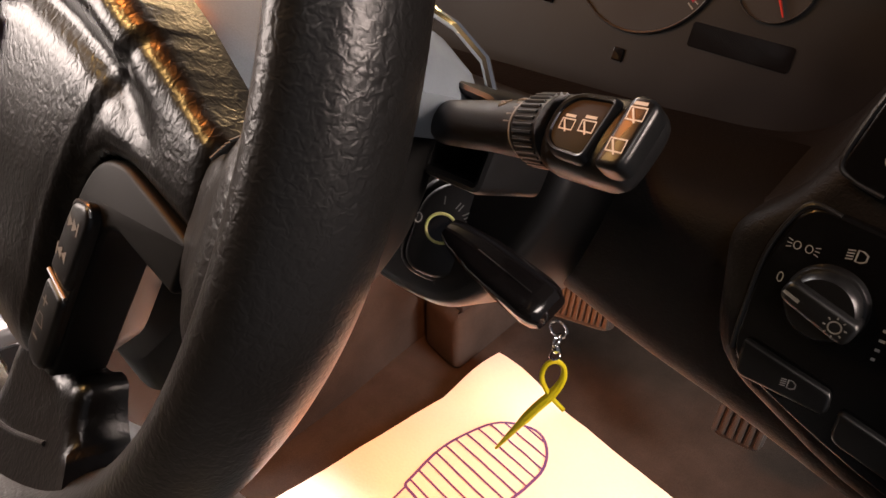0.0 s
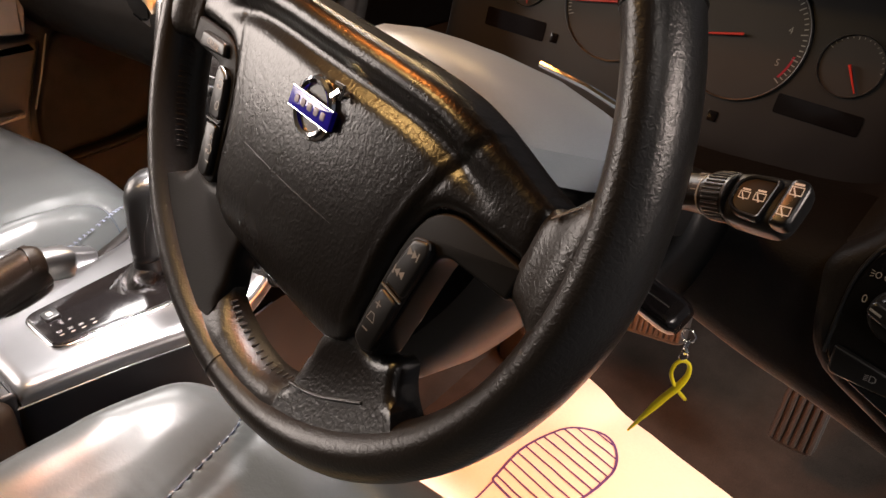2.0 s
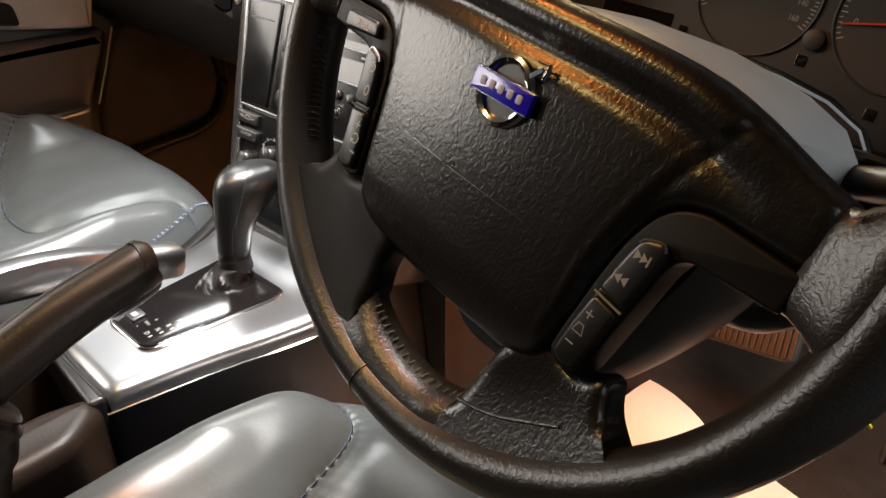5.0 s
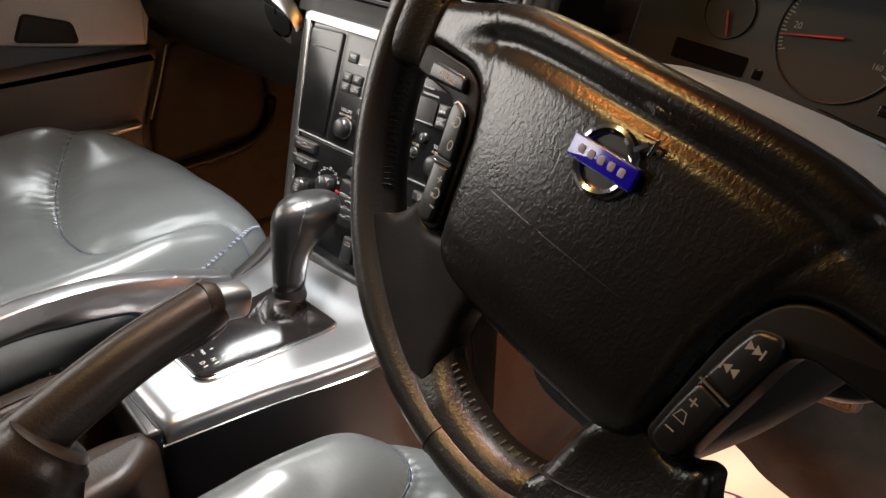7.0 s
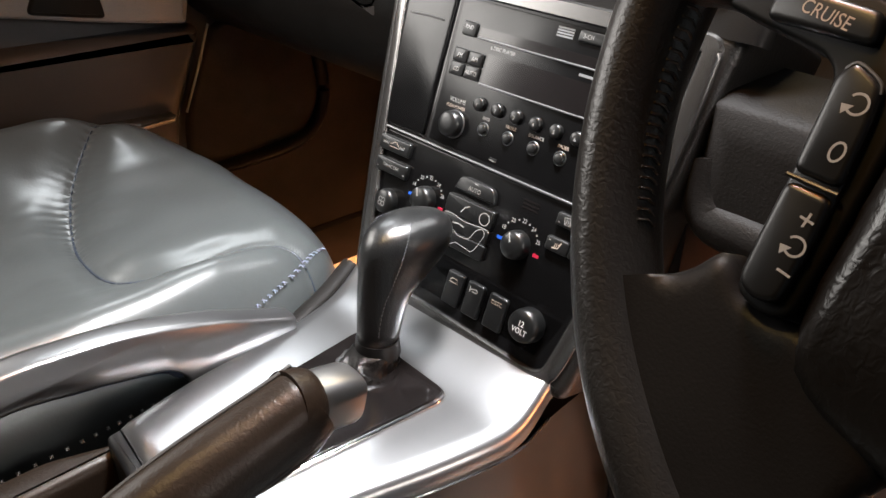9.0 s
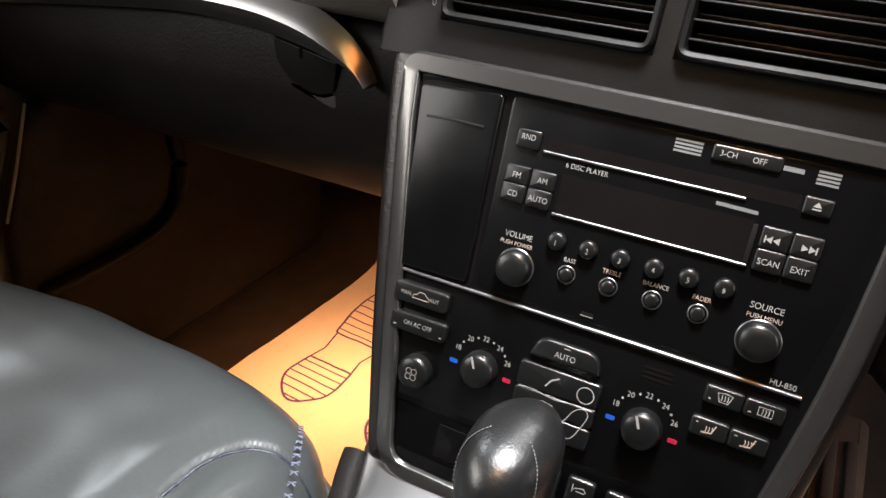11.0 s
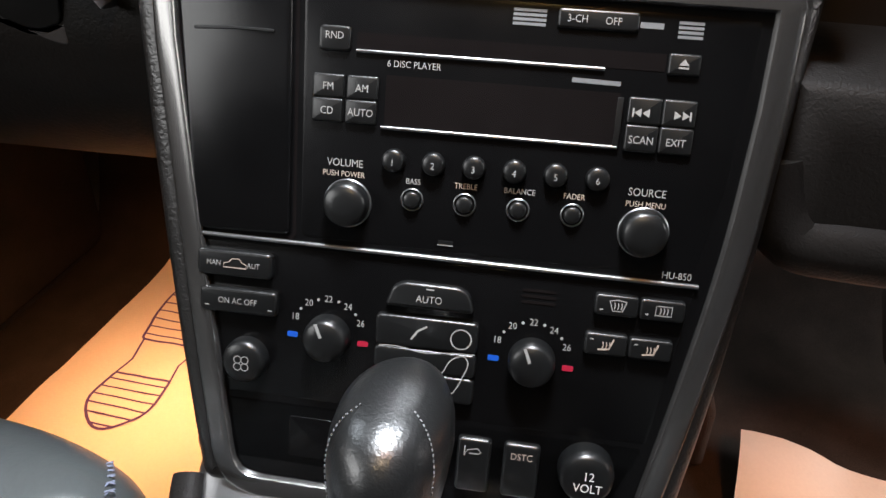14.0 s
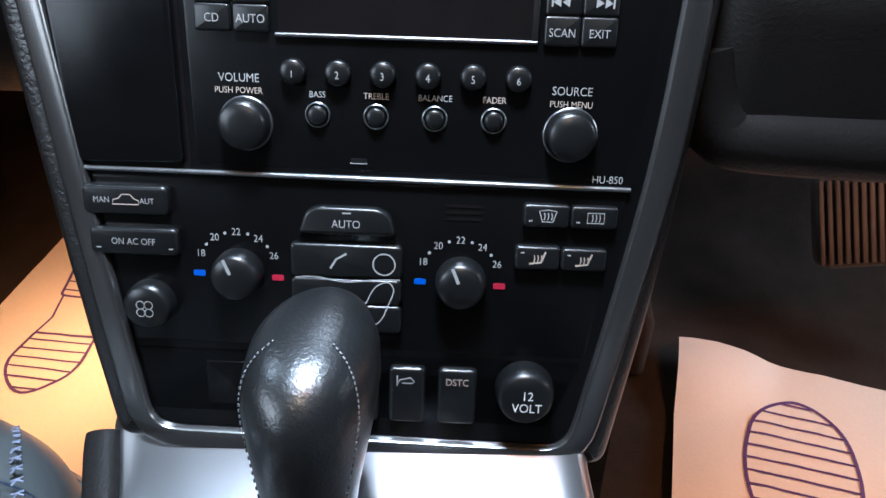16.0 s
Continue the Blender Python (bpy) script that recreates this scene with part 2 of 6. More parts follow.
def box(x0, y0, z0, x1, y1, z1, bev=0.0, seg=2, bm=None):
    out = bm or bmesh.new()
    vs = bmesh.ops.create_cube(out, size=1.0, matrix=Matrix.LocRotScale(((x0 + x1) / 2, (y0 + y1) / 2, (z0 + z1) / 2), None, (abs(x1 - x0), abs(y1 - y0), abs(z1 - z0))))["verts"]
    if bev:
        es = list({e for v in vs for e in v.link_edges})
        bmesh.ops.bevel(out, geom=es, offset=bev, segments=seg, profile=0.5, affect="EDGES")
    return out


def word(parent, text, x, y, z, size, mat=None, label="white printed lettering", spin=0.0, mm=True, align="CENTER", wide=0.88):
    """Printed words in the plane of their parent."""
    cu = bpy.data.curves.new("lettering", "FONT")
    cu.body, cu.size, cu.align_x, cu.align_y, cu.resolution_u = text, size * 1.16, align, "CENTER", 3
    ob = bpy.data.objects.new("lettering", cu)
    scene.collection.objects.link(ob)
    me = bpy.data.meshes.new_from_object(ob.evaluated_get(bpy.context.evaluated_depsgraph_get()))
    bpy.data.objects.remove(ob)
    bpy.data.curves.remove(cu)
    s = UNIT * (0.001 if mm else 1.0)
    me.transform(Matrix.LocRotScale((x * s, y * s, z * s), Euler((0, 0, radians(spin))), (s * wide, s, s)))
    me.name = "lettering"
    me.materials.clear()
    me.materials.append(mat or WHITE)
    out = new("lettering", me)
    out.parent = parent
    return tagged(out, label)


def frame_of(o, x, y, z):
    """A pose from its origin and its three axes."""
    return Matrix(((x[0], y[0], z[0], o[0]), (x[1], y[1], z[1], o[1]), (x[2], y[2], z[2], o[2]), (0, 0, 0, 1)))


STACK = frame_of((0.0021, 0.0064, 0.5290), (0.9990, 0.0410, -0.0186), (0.0038, 0.3348, 0.9423), (0.0448, -0.9414, 0.3343))
COLUMN = frame_of((0.3397, -0.1528, 0.6781), (0.9924, -0.1230, 0), (0.0466, 0.3757, 0.9256), (-0.1138, -0.9185, 0.3786))
WHEEL = frame_of((0.3377, -0.1527, 0.6776), (0.9725, -0.1809, -0.1464), (0.2030, 0.3515, 0.9140), (-0.1138, -0.9185, 0.3786))

# ---- cabin shell ----
def profile_along_x(pts, x0, x1, n=1):
    """A sheet that keeps one section (y, z) along x, closed at its ends."""
    return loft([[(x0 + (x1 - x0) * i / n, y, z) for y, z in pts] for i in range(n + 1)])


floor_bm = bmesh.new()
FLOOR = [(v.x, v.y) for v in spline([(-1.3, 0.125, 0), (-0.6, 0.12, 0), (0.0, 0.12, 0), (0.30, 0.122, 0), (0.46, 0.125, 0), (0.53, 0.140, 0), (0.575, 0.20, 0), (0.61, 0.32, 0), (0.65, 0.46, 0), (0.80, 0.60, 0)], 8)]
NX = 60
rows_f = []
for y, z in FLOOR:
    rows_f.append([floor_bm.verts.new((-0.70 + 1.55 * i / NX, y, z + 0.004 * noise.noise((i * 0.35, y * 9, 0)))) for i in range(NX + 1)])
for a, b in zip(rows_f, rows_f[1:]):
    for i in range(NX):
        floor_bm.faces.new((a[i], a[i + 1], b[i + 1], b[i]))
tagged(part("floor", floor_bm, CARPET), "dark brown carpet on the car floor", "floor", kind="structure")
tagged(part("ceiling", box(-0.70, -1.4, 1.17, 0.80, 0.12, 1.20, 0.01), CLOTH), "pale cloth roof lining of the car", "ceiling", kind="structure")
tagged(part("wall_rear", box(-0.75, -1.44, 0.05, 0.85, -1.40, 1.2, 0.01), DASH), "dark panel behind the rear seats", "wall", kind="structure")
tagged(part("wall_front", box(-0.75, 0.80, 0.05, 0.85, 0.84, 0.76, 0.01), CARPET), "dark carpeted bulkhead under the dashboard", "wall", kind="structure")
tagged(part("wall_sill", box(0.80, -1.4, 0.05, 0.86, 0.82, 0.30, 0.01), CARPET), "dark door sill beside the driver", "sill", kind="structure")

# passenger door with its map pocket, armrest and pull
door = thing("door_1", "closed dark passenger door with grey armrest panel", "door", kind="structure")
part("panel", box(-0.70, -1.2, 0.12, -0.63, 0.62, 0.71, 0.012), DOOR, door)
part("armrest", slab(rounded([(-0.30, 0.562), (-0.125, 0.534), (-0.040, 0.519), (0.055, 0.506), (0.068, 0.56), (0.070, 0.64), (-0.30, 0.64)], [0.005, 0.01, 0.01, 0.006, 0.01, 0.01, 0.01]), 0, 0.035, 0.008), ARMREST, door, "grey padded armrest panel", m=frame_of((-0.628, 0, 0), (0, 1, 0), (0, 0, 1), (1, 0, 0)))
part("grab_box", slab(rounded([(-0.126, 0.540), (-0.043, 0.526), (-0.047, 0.556), (-0.108, 0.576)], 0.008), 0.030, 0.041, 0.004), LOWER, door, "dark door grip recess", m=frame_of((-0.628, 0, 0), (0, 1, 0), (0, 0, 1), (1, 0, 0)))
part("pocket", slab(rounded([(-0.55, 0.16), (0.005, 0.18), (0.036, 0.385), (0.085, 0.50), (-0.55, 0.50)], 0.02), 0, 0.024, 0.02, 5), DOOR, door, m=frame_of((-0.630, 0, 0), (0, 1, 0), (0, 0, 1), (1, 0, 0)))
part("kick_panel", slab(rounded([(0.03, 0.14), (0.55, 0.14), (0.55, 0.50), (0.10, 0.50), (0.048, 0.385)], 0.03), 0, 0.014, 0.008), CARPET, door, "dark carpeted kick panel", m=frame_of((-0.630, 0, 0), (0, 1, 0), (0, 0, 1), (1, 0, 0)))
part("pocket_edge", tube([(-0.607, 0.088, 0.500), (-0.607, 0.066, 0.444), (-0.607, 0.042, 0.390)], 0.0016, 8), ARMREST, door, "pale line along the pocket edge")
part("seal", tube(spline([(-0.612, 0.205, 0.520), (-0.612, 0.240, 0.480), (-0.612, 0.258, 0.430), (-0.612, 0.2635, 0.366), (-0.612, 0.238, 0.318), (-0.612, 0.180, 0.301), (-0.612, 0.060, 0.296)], 6), 0.010, 10), TRIM, door, "black rubber door seal")
part("handle", slab(rounded([(-0.16, 0.378), (0.02, 0.386), (0.022, 0.396), (-0.16, 0.402)], 0.004), 0, 0.020, 0.004), ALU, door, "bright metal pull at the pocket edge", m=frame_of((-0.610, 0, 0), (0, 1, 0), (0, 0, 1), (1, 0, 0)))

# ---- dashboard ----
dash = thing("dashboard", "black grained dashboard with silver passenger trim", "dashboard")
# passenger side: padded top, its face and the underside
pad = [(0.75, 0.765), (0.30, 0.752), (0.12, 0.742), (0.05, 0.728), (0.018, 0.705), (0.020, 0.680), (0.040, 0.655), (0.055, 0.640), (0.075, 0.640), (0.75, 0.640)]
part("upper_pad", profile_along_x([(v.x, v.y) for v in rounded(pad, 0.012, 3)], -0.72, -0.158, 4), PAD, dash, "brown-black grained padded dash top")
TOP = spline([(-0.72, 0.615, 0), (-0.55, 0.633, 0), (-0.42, 0.644, 0), (-0.33, 0.652, 0), (-0.268, 0.653, 0), (-0.223, 0.646, 0), (-0.198, 0.634, 0), (-0.184, 0.620, 0), (-0.178, 0.607, 0)], 6)
LOW = spline([(-0.72, 0.585, 0), (-0.55, 0.606, 0), (-0.43, 0.619, 0), (-0.34, 0.627, 0), (-0.28, 0.626, 0), (-0.245, 0.622, 0), (-0.215, 0.616, 0), (-0.192, 0.609, 0), (-0.180, 0.603, 0)], 6)
rings = []
for a, b in zip(TOP, LOW):
    c = (a + b) / 2
    rings.append([(a.x, 0.050, a.y), (a.x * 0.7 + b.x * 0.3, 0.0415, a.y * 0.7 + b.y * 0.3), (c.x, 0.039, c.y), (a.x * 0.3 + b.x * 0.7, 0.0415, a.y * 0.3 + b.y * 0.7), (b.x, 0.050, b.y), (c.x, 0.060, c.y)])
part("trim_strip", loft(rings), ALU, dash, "curved satin silver trim strip")
glove = [(0.058, 0.640), (0.052, 0.600), (0.051, 0.585), (0.057, 0.555), (0.074, 0.522), (0.110, 0.496), (0.20, 0.484), (0.60, 0.480), (0.60, 0.640)]
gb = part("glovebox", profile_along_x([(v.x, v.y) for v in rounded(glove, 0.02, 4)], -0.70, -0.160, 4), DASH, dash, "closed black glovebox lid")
FACE = frame_of((0, 0.0525, 0), (1, 0, 0), (0, 0, 1), (0, -1, 0))
part("latch", slab(rounded([(-0.2566, 0.6222), (-0.2065, 0.6136), (-0.2092, 0.5940), (-0.2246, 0.5890), (-0.2427, 0.5952), (-0.2555, 0.6064)], [0.001, 0.001, 0.004, 0.014, 0.012, 0.010], 5), -0.004, 0.0022, 0.0012), VENT, gb, "curved black latch flap", m=FACE)
part("latch_gap", box(-0.2352, 0.0497, 0.6120, -0.2336, 0.0510, 0.6185), SCREEN, gb, "dark gap in the latch")
part("latch_lip", slab(rounded([(-0.2440, 0.5935), (-0.2250, 0.5868), (-0.2088, 0.5934), (-0.2085, 0.5830), (-0.2157, 0.5840)], [0.001, 0.008, 0.001, 0.003, 0.004], 4), -0.004, 0.0012, 0.0008), DOOR, gb, "worn grey latch lip", m=FACE)

# driver side: top and hood, cluster cavity, switch face, knee panel
hood = [(0.75, 0.77), (0.30, 0.775), (0.16, 0.765), (0.11, 0.752), (0.10, 0.742), (0.115, 0.735), (0.24, 0.730), (0.75, 0.73)]
part("hood", profile_along_x([(v.x, v.y) for v in rounded(hood, 0.012, 3)], 0.10, 0.80, 4), DASH, dash, "black grained hood over the dials")
lower = rounded([(0.112, 0.600), (0.112, 0.512), (0.30, 0.512), (0.435, 0.512), (0.500, 0.487), (0.556, 0.473), (0.614, 0.452), (0.82, 0.405), (0.82, 0.590), (0.535, 0.590), (0.480, 0.590)], [0, 0.01, 0.05, 0.05, 0.05, 0.04, 0.05, 0, 0, 0.02, 0.05], 4)
part("knee_panel", slab(lower, 0, 0.09, 0.024, 5), DASH, dash, "black knee panel under the steering column", m=frame_of((0, 0.12, 0), (1, 0, 0), (0, 0, 1), (0, -1, 0)))
part("cluster_shelf", slab(rounded([(0.14, 0.574), (0.505, 0.580), (0.530, 0.584), (0.548, 0.594), (0.558, 0.612), (0.573, 0.652), (0.590, 0.735), (0.600, 0.735), (0.600, 0.560), (0.14, 0.560)], [0, 0.02, 0.02, 0.02, 0.02, 0.02, 0, 0, 0, 0], 4), 0, 0.20, 0.006), DASH, dash, "black surround below the dials", m=frame_of((0, 0.245, 0), (1, 0, 0), (0, 0, 1), (0, -1, 0)))
part("switch_face", slab(rounded([(0.536, 0.604), (0.556, 0.622), (0.578, 0.663), (0.598, 0.75), (0.82, 0.75), (0.82, 0.50), (0.62, 0.506), (0.545, 0.545)], [0.01, 0.02, 0.02, 0.01, 0.01, 0.01, 0.03, 0.02], 4), -0.08, 0, 0.010, 4), DASH, dash, "black dash face around the light switches", m=frame_of((0, -0.1075, 0), (1, 0, 0), (0, 0.2, 0.98), (0, -0.98, 0.2)))
part("knee_lip", tube(spline([(0.118, 0.045, 0.560), (0.128, 0.040, 0.530), (0.160, 0.036, 0.524), (0.30, 0.034, 0.524), (0.40, 0.034, 0.523), (0.435, 0.040, 0.520)], 6), 0.0150, 14, 1.0, up=(0, 1, 0)), DASH, dash, "rounded lower lip of the knee panel")

# ---- driver and passenger footwells ----
tagged(part("wall_tunnel", slab(rounded([(-0.145, 0.10), (0.120, 0.10), (0.112, 0.52), (-0.155, 0.52)], 0.02), 0, 0.75, 0.0), CARPET, m=frame_of((0, 0.80, 0), (1, 0, 0), (0, 0, 1), (0, -1, 0))), "dark carpeted centre tunnel", "tunnel", kind="structure")


def mat_sheet(name, label, corners, prints, curl, m):
    """A paper mat with footprints; corners and prints lie in its own plane in metres."""
    mat_ob = thing(name, label, "floor mat", m)
    bm = bmesh.new()
    (ax_, ay), (bx, by) = corners
    n = 28
    grid = []
    for i in range(n + 1):
        row = []
        for j in range(n + 1):
            x, y = ax_ + (bx - ax_) * i / n, ay + (by - ay) * j / n
            z = curl(x, y) + 0.0025 * noise.noise((x * 14, y * 14, 2)) + 0.0012 * noise.noise((x * 45, y * 40, 5))
            row.append(bm.verts.new((x, y, z)))
        grid.append(row)
    for i in range(n):
        for j in range(n):
            bm.faces.new((grid[i][j], grid[i + 1][j], grid[i + 1][j + 1], grid[i][j + 1]))
    part("sheet", bm, PAPER, mat_ob)

    def surf(x, y):
        return curl(x, y) + 0.0025 * noise.noise((x * 14, y * 14, 2)) + 0.0012 * noise.noise((x * 45, y * 40, 5)) + 0.0009
    for lines in prints:
        b2 = bmesh.new()
        for pts, w, closed in lines:
            fine = []
            q = [Vector(p) for p in pts] + ([Vector(pts[0])] if closed else [])
            for a, b in zip(q, q[1:]):
                k = max(1, int((b - a).length / 0.008))
                fine += [a.lerp(b, i / k) for i in range(k)]
            fine += [] if closed else [q[-1]]
            vs = bmesh.new()
            stroke(fine, w, 0, closed, vs)
            for v in vs.verts:
                v.co.z = surf(v.co.x, v.co.y)
            me = bpy.data.meshes.new("t")
            vs.to_mesh(me)
            vs.free()
            b2.from_mesh(me)
            bpy.data.meshes.remove(me)
        part("footprint", b2, PRINT, mat_ob, "purple printed shoe sole outline")
    return mat_ob


def sole(cx, cy, s=1.0, mirror=1):
    """Outline and bars of one printed shoe: ball in front, heel behind."""
    ball = [(v.x, v.y) for v in rounded([(-0.040, -0.055), (-0.058, 0.02), (-0.042, 0.095), (0.005, 0.125), (0.045, 0.090), (0.052, 0.02), (0.034, -0.055)], [0.005, 0.04, 0.04, 0.04, 0.04, 0.04, 0.005], 6)]
    heel = [(v.x, v.y) for v in rounded([(-0.034, -0.115), (-0.040, -0.165), (0.0, -0.205), (0.040, -0.165), (0.034, -0.115)], [0.003, 0.03, 0.03, 0.03, 0.003], 6)]
    out = []
    for poly, y0, y1, k in ((ball, -0.045, 0.112, 11), (heel, -0.125, -0.190, 6)):
        out.append(([(cx + mirror * s * x, cy + s * y) for x, y in poly], 0.0032, True))
        for i in range(k):
            y = y0 + (y1 - y0) * i / (k - 1)
            xs = []
            for (xa, ya), (xb, yb) in zip(poly, poly[1:] + poly[:1]):
                if (ya - y) * (yb - y) < 0:
                    xs.append(xa + (xb - xa) * (y - ya) / (yb - ya))
            if len(xs) >= 2:
                out.append(([(cx + mirror * s * min(xs), cy + s * y), (cx + mirror * s * max(xs), cy + s * y)], 0.0022, False))
    for sgn in (-1, 1):
        out.append(([(cx + mirror * s * sgn * 0.037, cy - s * 0.055), (cx + mirror * s * sgn * 0.030, cy - s * 0.09), (cx + mirror * s * sgn * 0.034, cy - s * 0.115)], 0.0024, False))
    return out


mat_sheet("paper_floor_mat", "white paper floor mat with purple footprints on the driver's carpet", ((0.0, -0.42), (0.36, 0.0)), [sole(0.110, -0.155, 0.92), sole(0.262, -0.165, 0.92, -1)],
          lambda x, y: 0.010 + 0.020 * max(0, 1 - ((x - 0.02) ** 2 + (y + 0.01) ** 2) / 0.006) + 0.006 * math.sin(x * 13 + 0.5), pose(0.236, 0.318, 0.122, 0, 0, -11))
mat_sheet("paper_floor_mat", "orange-lit paper floor mat with purple footprints on the passenger carpet", ((-0.155, -0.36), (0.155, 0.232)), [sole(-0.055, 0.055, 1.0), sole(0.085, 0.045, 1.0, -1)],
          lambda x, y: float(np.interp(0.345 + y, [p[0] for p in FLOOR], [p[1] for p in FLOOR])) - 0.122 + 0.012, pose(-0.350, 0.345, 0.122, 0, 0, -3))


def pedal(name, label, m, w, h, ribs):
    ob = thing(name, label, "pedal", m)
    part("plate", slab(rounded([(-w / 2, -h / 2), (w / 2, -h / 2), (w / 2, h / 2), (-w / 2, h / 2)], 0.012), -0.012, 0, 0.004), RUBBER, ob)
    for i in range(ribs):
        x = -w / 2 + w * (i + 0.5) / ribs
        part("rib", box(x - w / ribs * 0.28, -h / 2 + 0.004, -0.001, x + w / ribs * 0.28, h / 2 - 0.004, 0.004, 0.001), RUBBER, ob)
    part("arm", tube([(0, 0, -0.012), (0, 0.05, -0.05), (0, 0.20, -0.10)], 0.008, 8), PLASTIC, ob)
    return ob


pedal("brake_pedal", "ribbed brown-black rubber brake pedal on its arm", frame_of((0.348, 0.255, 0.348), (0.985, 0.0, 0.17), (-0.10, 0.5, 0.86), (-0.09, -0.86, 0.5)), 0.105, 0.075, 17)
pedal("accelerator_pedal", "ribbed black rubber accelerator pedal by the sill", frame_of((0.520, 0.345, 0.245), (1, 0, 0), (0, 0.55, 0.835), (0, -0.835, 0.55)), 0.05, 0.12, 6)
rest = thing("footrest", "dark moulded footrest with two ridges beside the tunnel", "footrest")
part("base", slab(rounded([(0.128, 0.30), (0.200, 0.28), (0.205, 0.46), (0.128, 0.46)], 0.015), 0.13, 0.205, 0.012), CARPET, rest)
for k in range(3):
    part("ridge", box(0.140 + 0.020 * k, 0.300, 0.203, 0.152 + 0.020 * k, 0.40, 0.212, 0.003), RUBBER, rest)


# ---- seats ----
def seat(name, label, x0, x1, yf, yb, zt, seam, mirror):
    ob = thing(name, label, "seat")
    n, mrows = 150, 170
    cx, w = (x0 + x1) / 2, (x1 - x0)
    seam_pts = spline([(x, y, 0) for x, y in seam], 8)
    seam_np = np.array([(p.x, p.y) for p in seam_pts])
    bm = bmesh.new()
    grid = []
    R = 0.068
    for j in range(mrows + 1):
        row = []
        for i in range(n + 1):
            u, v = 2 * i / n - 1, j / mrows
            front = yf - 0.055 * abs(u) ** 3.2
            x = cx + u * w / 2 * (1 - 0.10 * (1 - v) ** 3)
            y = front + (yb - front) * v ** 1.25
            dx, dy = (1 - abs(u)) * w / 2, front - y
            fx, fy = max(0, 1 - dx / 0.050), max(0, 1 - dy / R)
            fall = min(1.0, math.hypot(fx, fy))
            z = zt - 0.075 * (1 - math.sqrt(max(0, 1 - fall * fall)))
            z += 0.014 * math.exp(-((abs(u) - 0.80) / 0.16) ** 2) * min(1, dy / 0.12) - 0.012 * math.exp(-(u / 0.5) ** 2) * min(1, dy / 0.2)
            d = np.hypot(seam_np[:, 0] - x, seam_np[:, 1] - y).min()
            z -= 0.0040 * math.exp(-(d / 0.0036) ** 2) + 0.0085 * math.exp(-(d / 0.020) ** 2)
            z += (0.022 if mirror > 0 else 0.004) * math.exp(-((u + 0.72) / 0.26) ** 2) * min(1, max(0, dy) / 0.10) * (1 - fall)
            z += 0.0016 * noise.noise((x * 22, y * 22, 1.0)) + 0.0005 * noise.noise((x * 70, y * 50, 3.0)) * math.exp(-((d - 0.03) / 0.02) ** 2)
            row.append(bm.verts.new((x, y, z)))
        grid.append(row)
    for a, b in zip(grid, grid[1:]):
        for i in range(n):
            bm.faces.new((a[i], a[i + 1], b[i + 1], b[i]))
    coords = np.array([[tuple(v.co) for v in r_] for r_ in grid]).reshape(-1, 3)
    edge = [grid[j][0] for j in range(mrows, -1, -1)] + grid[0][1:] + [grid[j][n] for j in range(1, mrows + 1)]
    rim = [v.co.copy() for v in edge]
    part("cushion", bm, SEAT, ob, "smooth grey leather cushion", sharp=180)
    skirt = [[(p.x, p.y, p.z + 0.001) for p in rim]]
    for dz, out in ((0.010, 0.004), (0.06, 0.006), (0.12, 0.000), (0.20, -0.015)):
        skirt.append([(cx + (p.x - cx) * (1 + out / (w / 2)), p.y + out * (1 if p.y > yf - 0.1 else 0), max(0.125, p.z - dz)) for p in rim])
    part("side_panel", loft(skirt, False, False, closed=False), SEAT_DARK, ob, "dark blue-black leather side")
    return ob, coords


def stitches(ob, pts, step, half, mat, label="cross-stitched thread"):
    """Small crossing threads along a line."""
    bm = bmesh.new()
    line = spline(pts, 12)
    run = 0.0
    for a, b in zip(line, line[1:]):
        run += (b - a).length
        if run >= step:
            run = 0.0
            t = (b - a).normalized()
            s = t.cross(Vector((0, 0, 1))).normalized()
            for sg in (-1, 1):
                tube([a + s * half * sg - t * half * 0.6, a + Vector((0, 0, half * 0.45)), a - s * half * sg + t * half * 0.6], 0.0005, 5, bm=bm)
    part("stitching", bm, mat, ob, label)


SEAM_P = [(-0.555, -0.050), (-0.484, -0.119), (-0.413, -0.170), (-0.326, -0.200), (-0.267, -0.207), (-0.225, -0.198), (-0.202, -0.158), (-0.196, -0.100), (-0.169, -0.072), (-0.130, -0.066)]
pseat, p_xyz = seat("passenger_seat", "grey leather passenger seat cushion with sewn panels", -0.560, -0.112, 0.004, -0.55, 0.419, SEAM_P, 1)
SEAM_D = [(x_ + 0.70, y_ - 0.115) for x_, y_ in [(-0.53, -0.035), (-0.475, -0.055), (-0.455, -0.12), (-0.44, -0.20), (-0.40, -0.26), (-0.30, -0.28), (-0.22, -0.26), (-0.19, -0.2), (-0.17, -0.12), (-0.14, -0.03)]]
dseat, d_xyz = seat("driver_seat", "grey leather driver's seat cushion below the wheel", 0.120, 0.575, -0.100, -0.65, 0.420, SEAM_D, -1)


def on_seat(xyz, x, y, lift=0.0012):
    """The point of a cushion's surface over (x, y)."""
    k = np.hypot(xyz[:, 0] - x, xyz[:, 1] - y).argsort()[:14]
    return (x, y, float(xyz[k, 2].mean()) + lift)


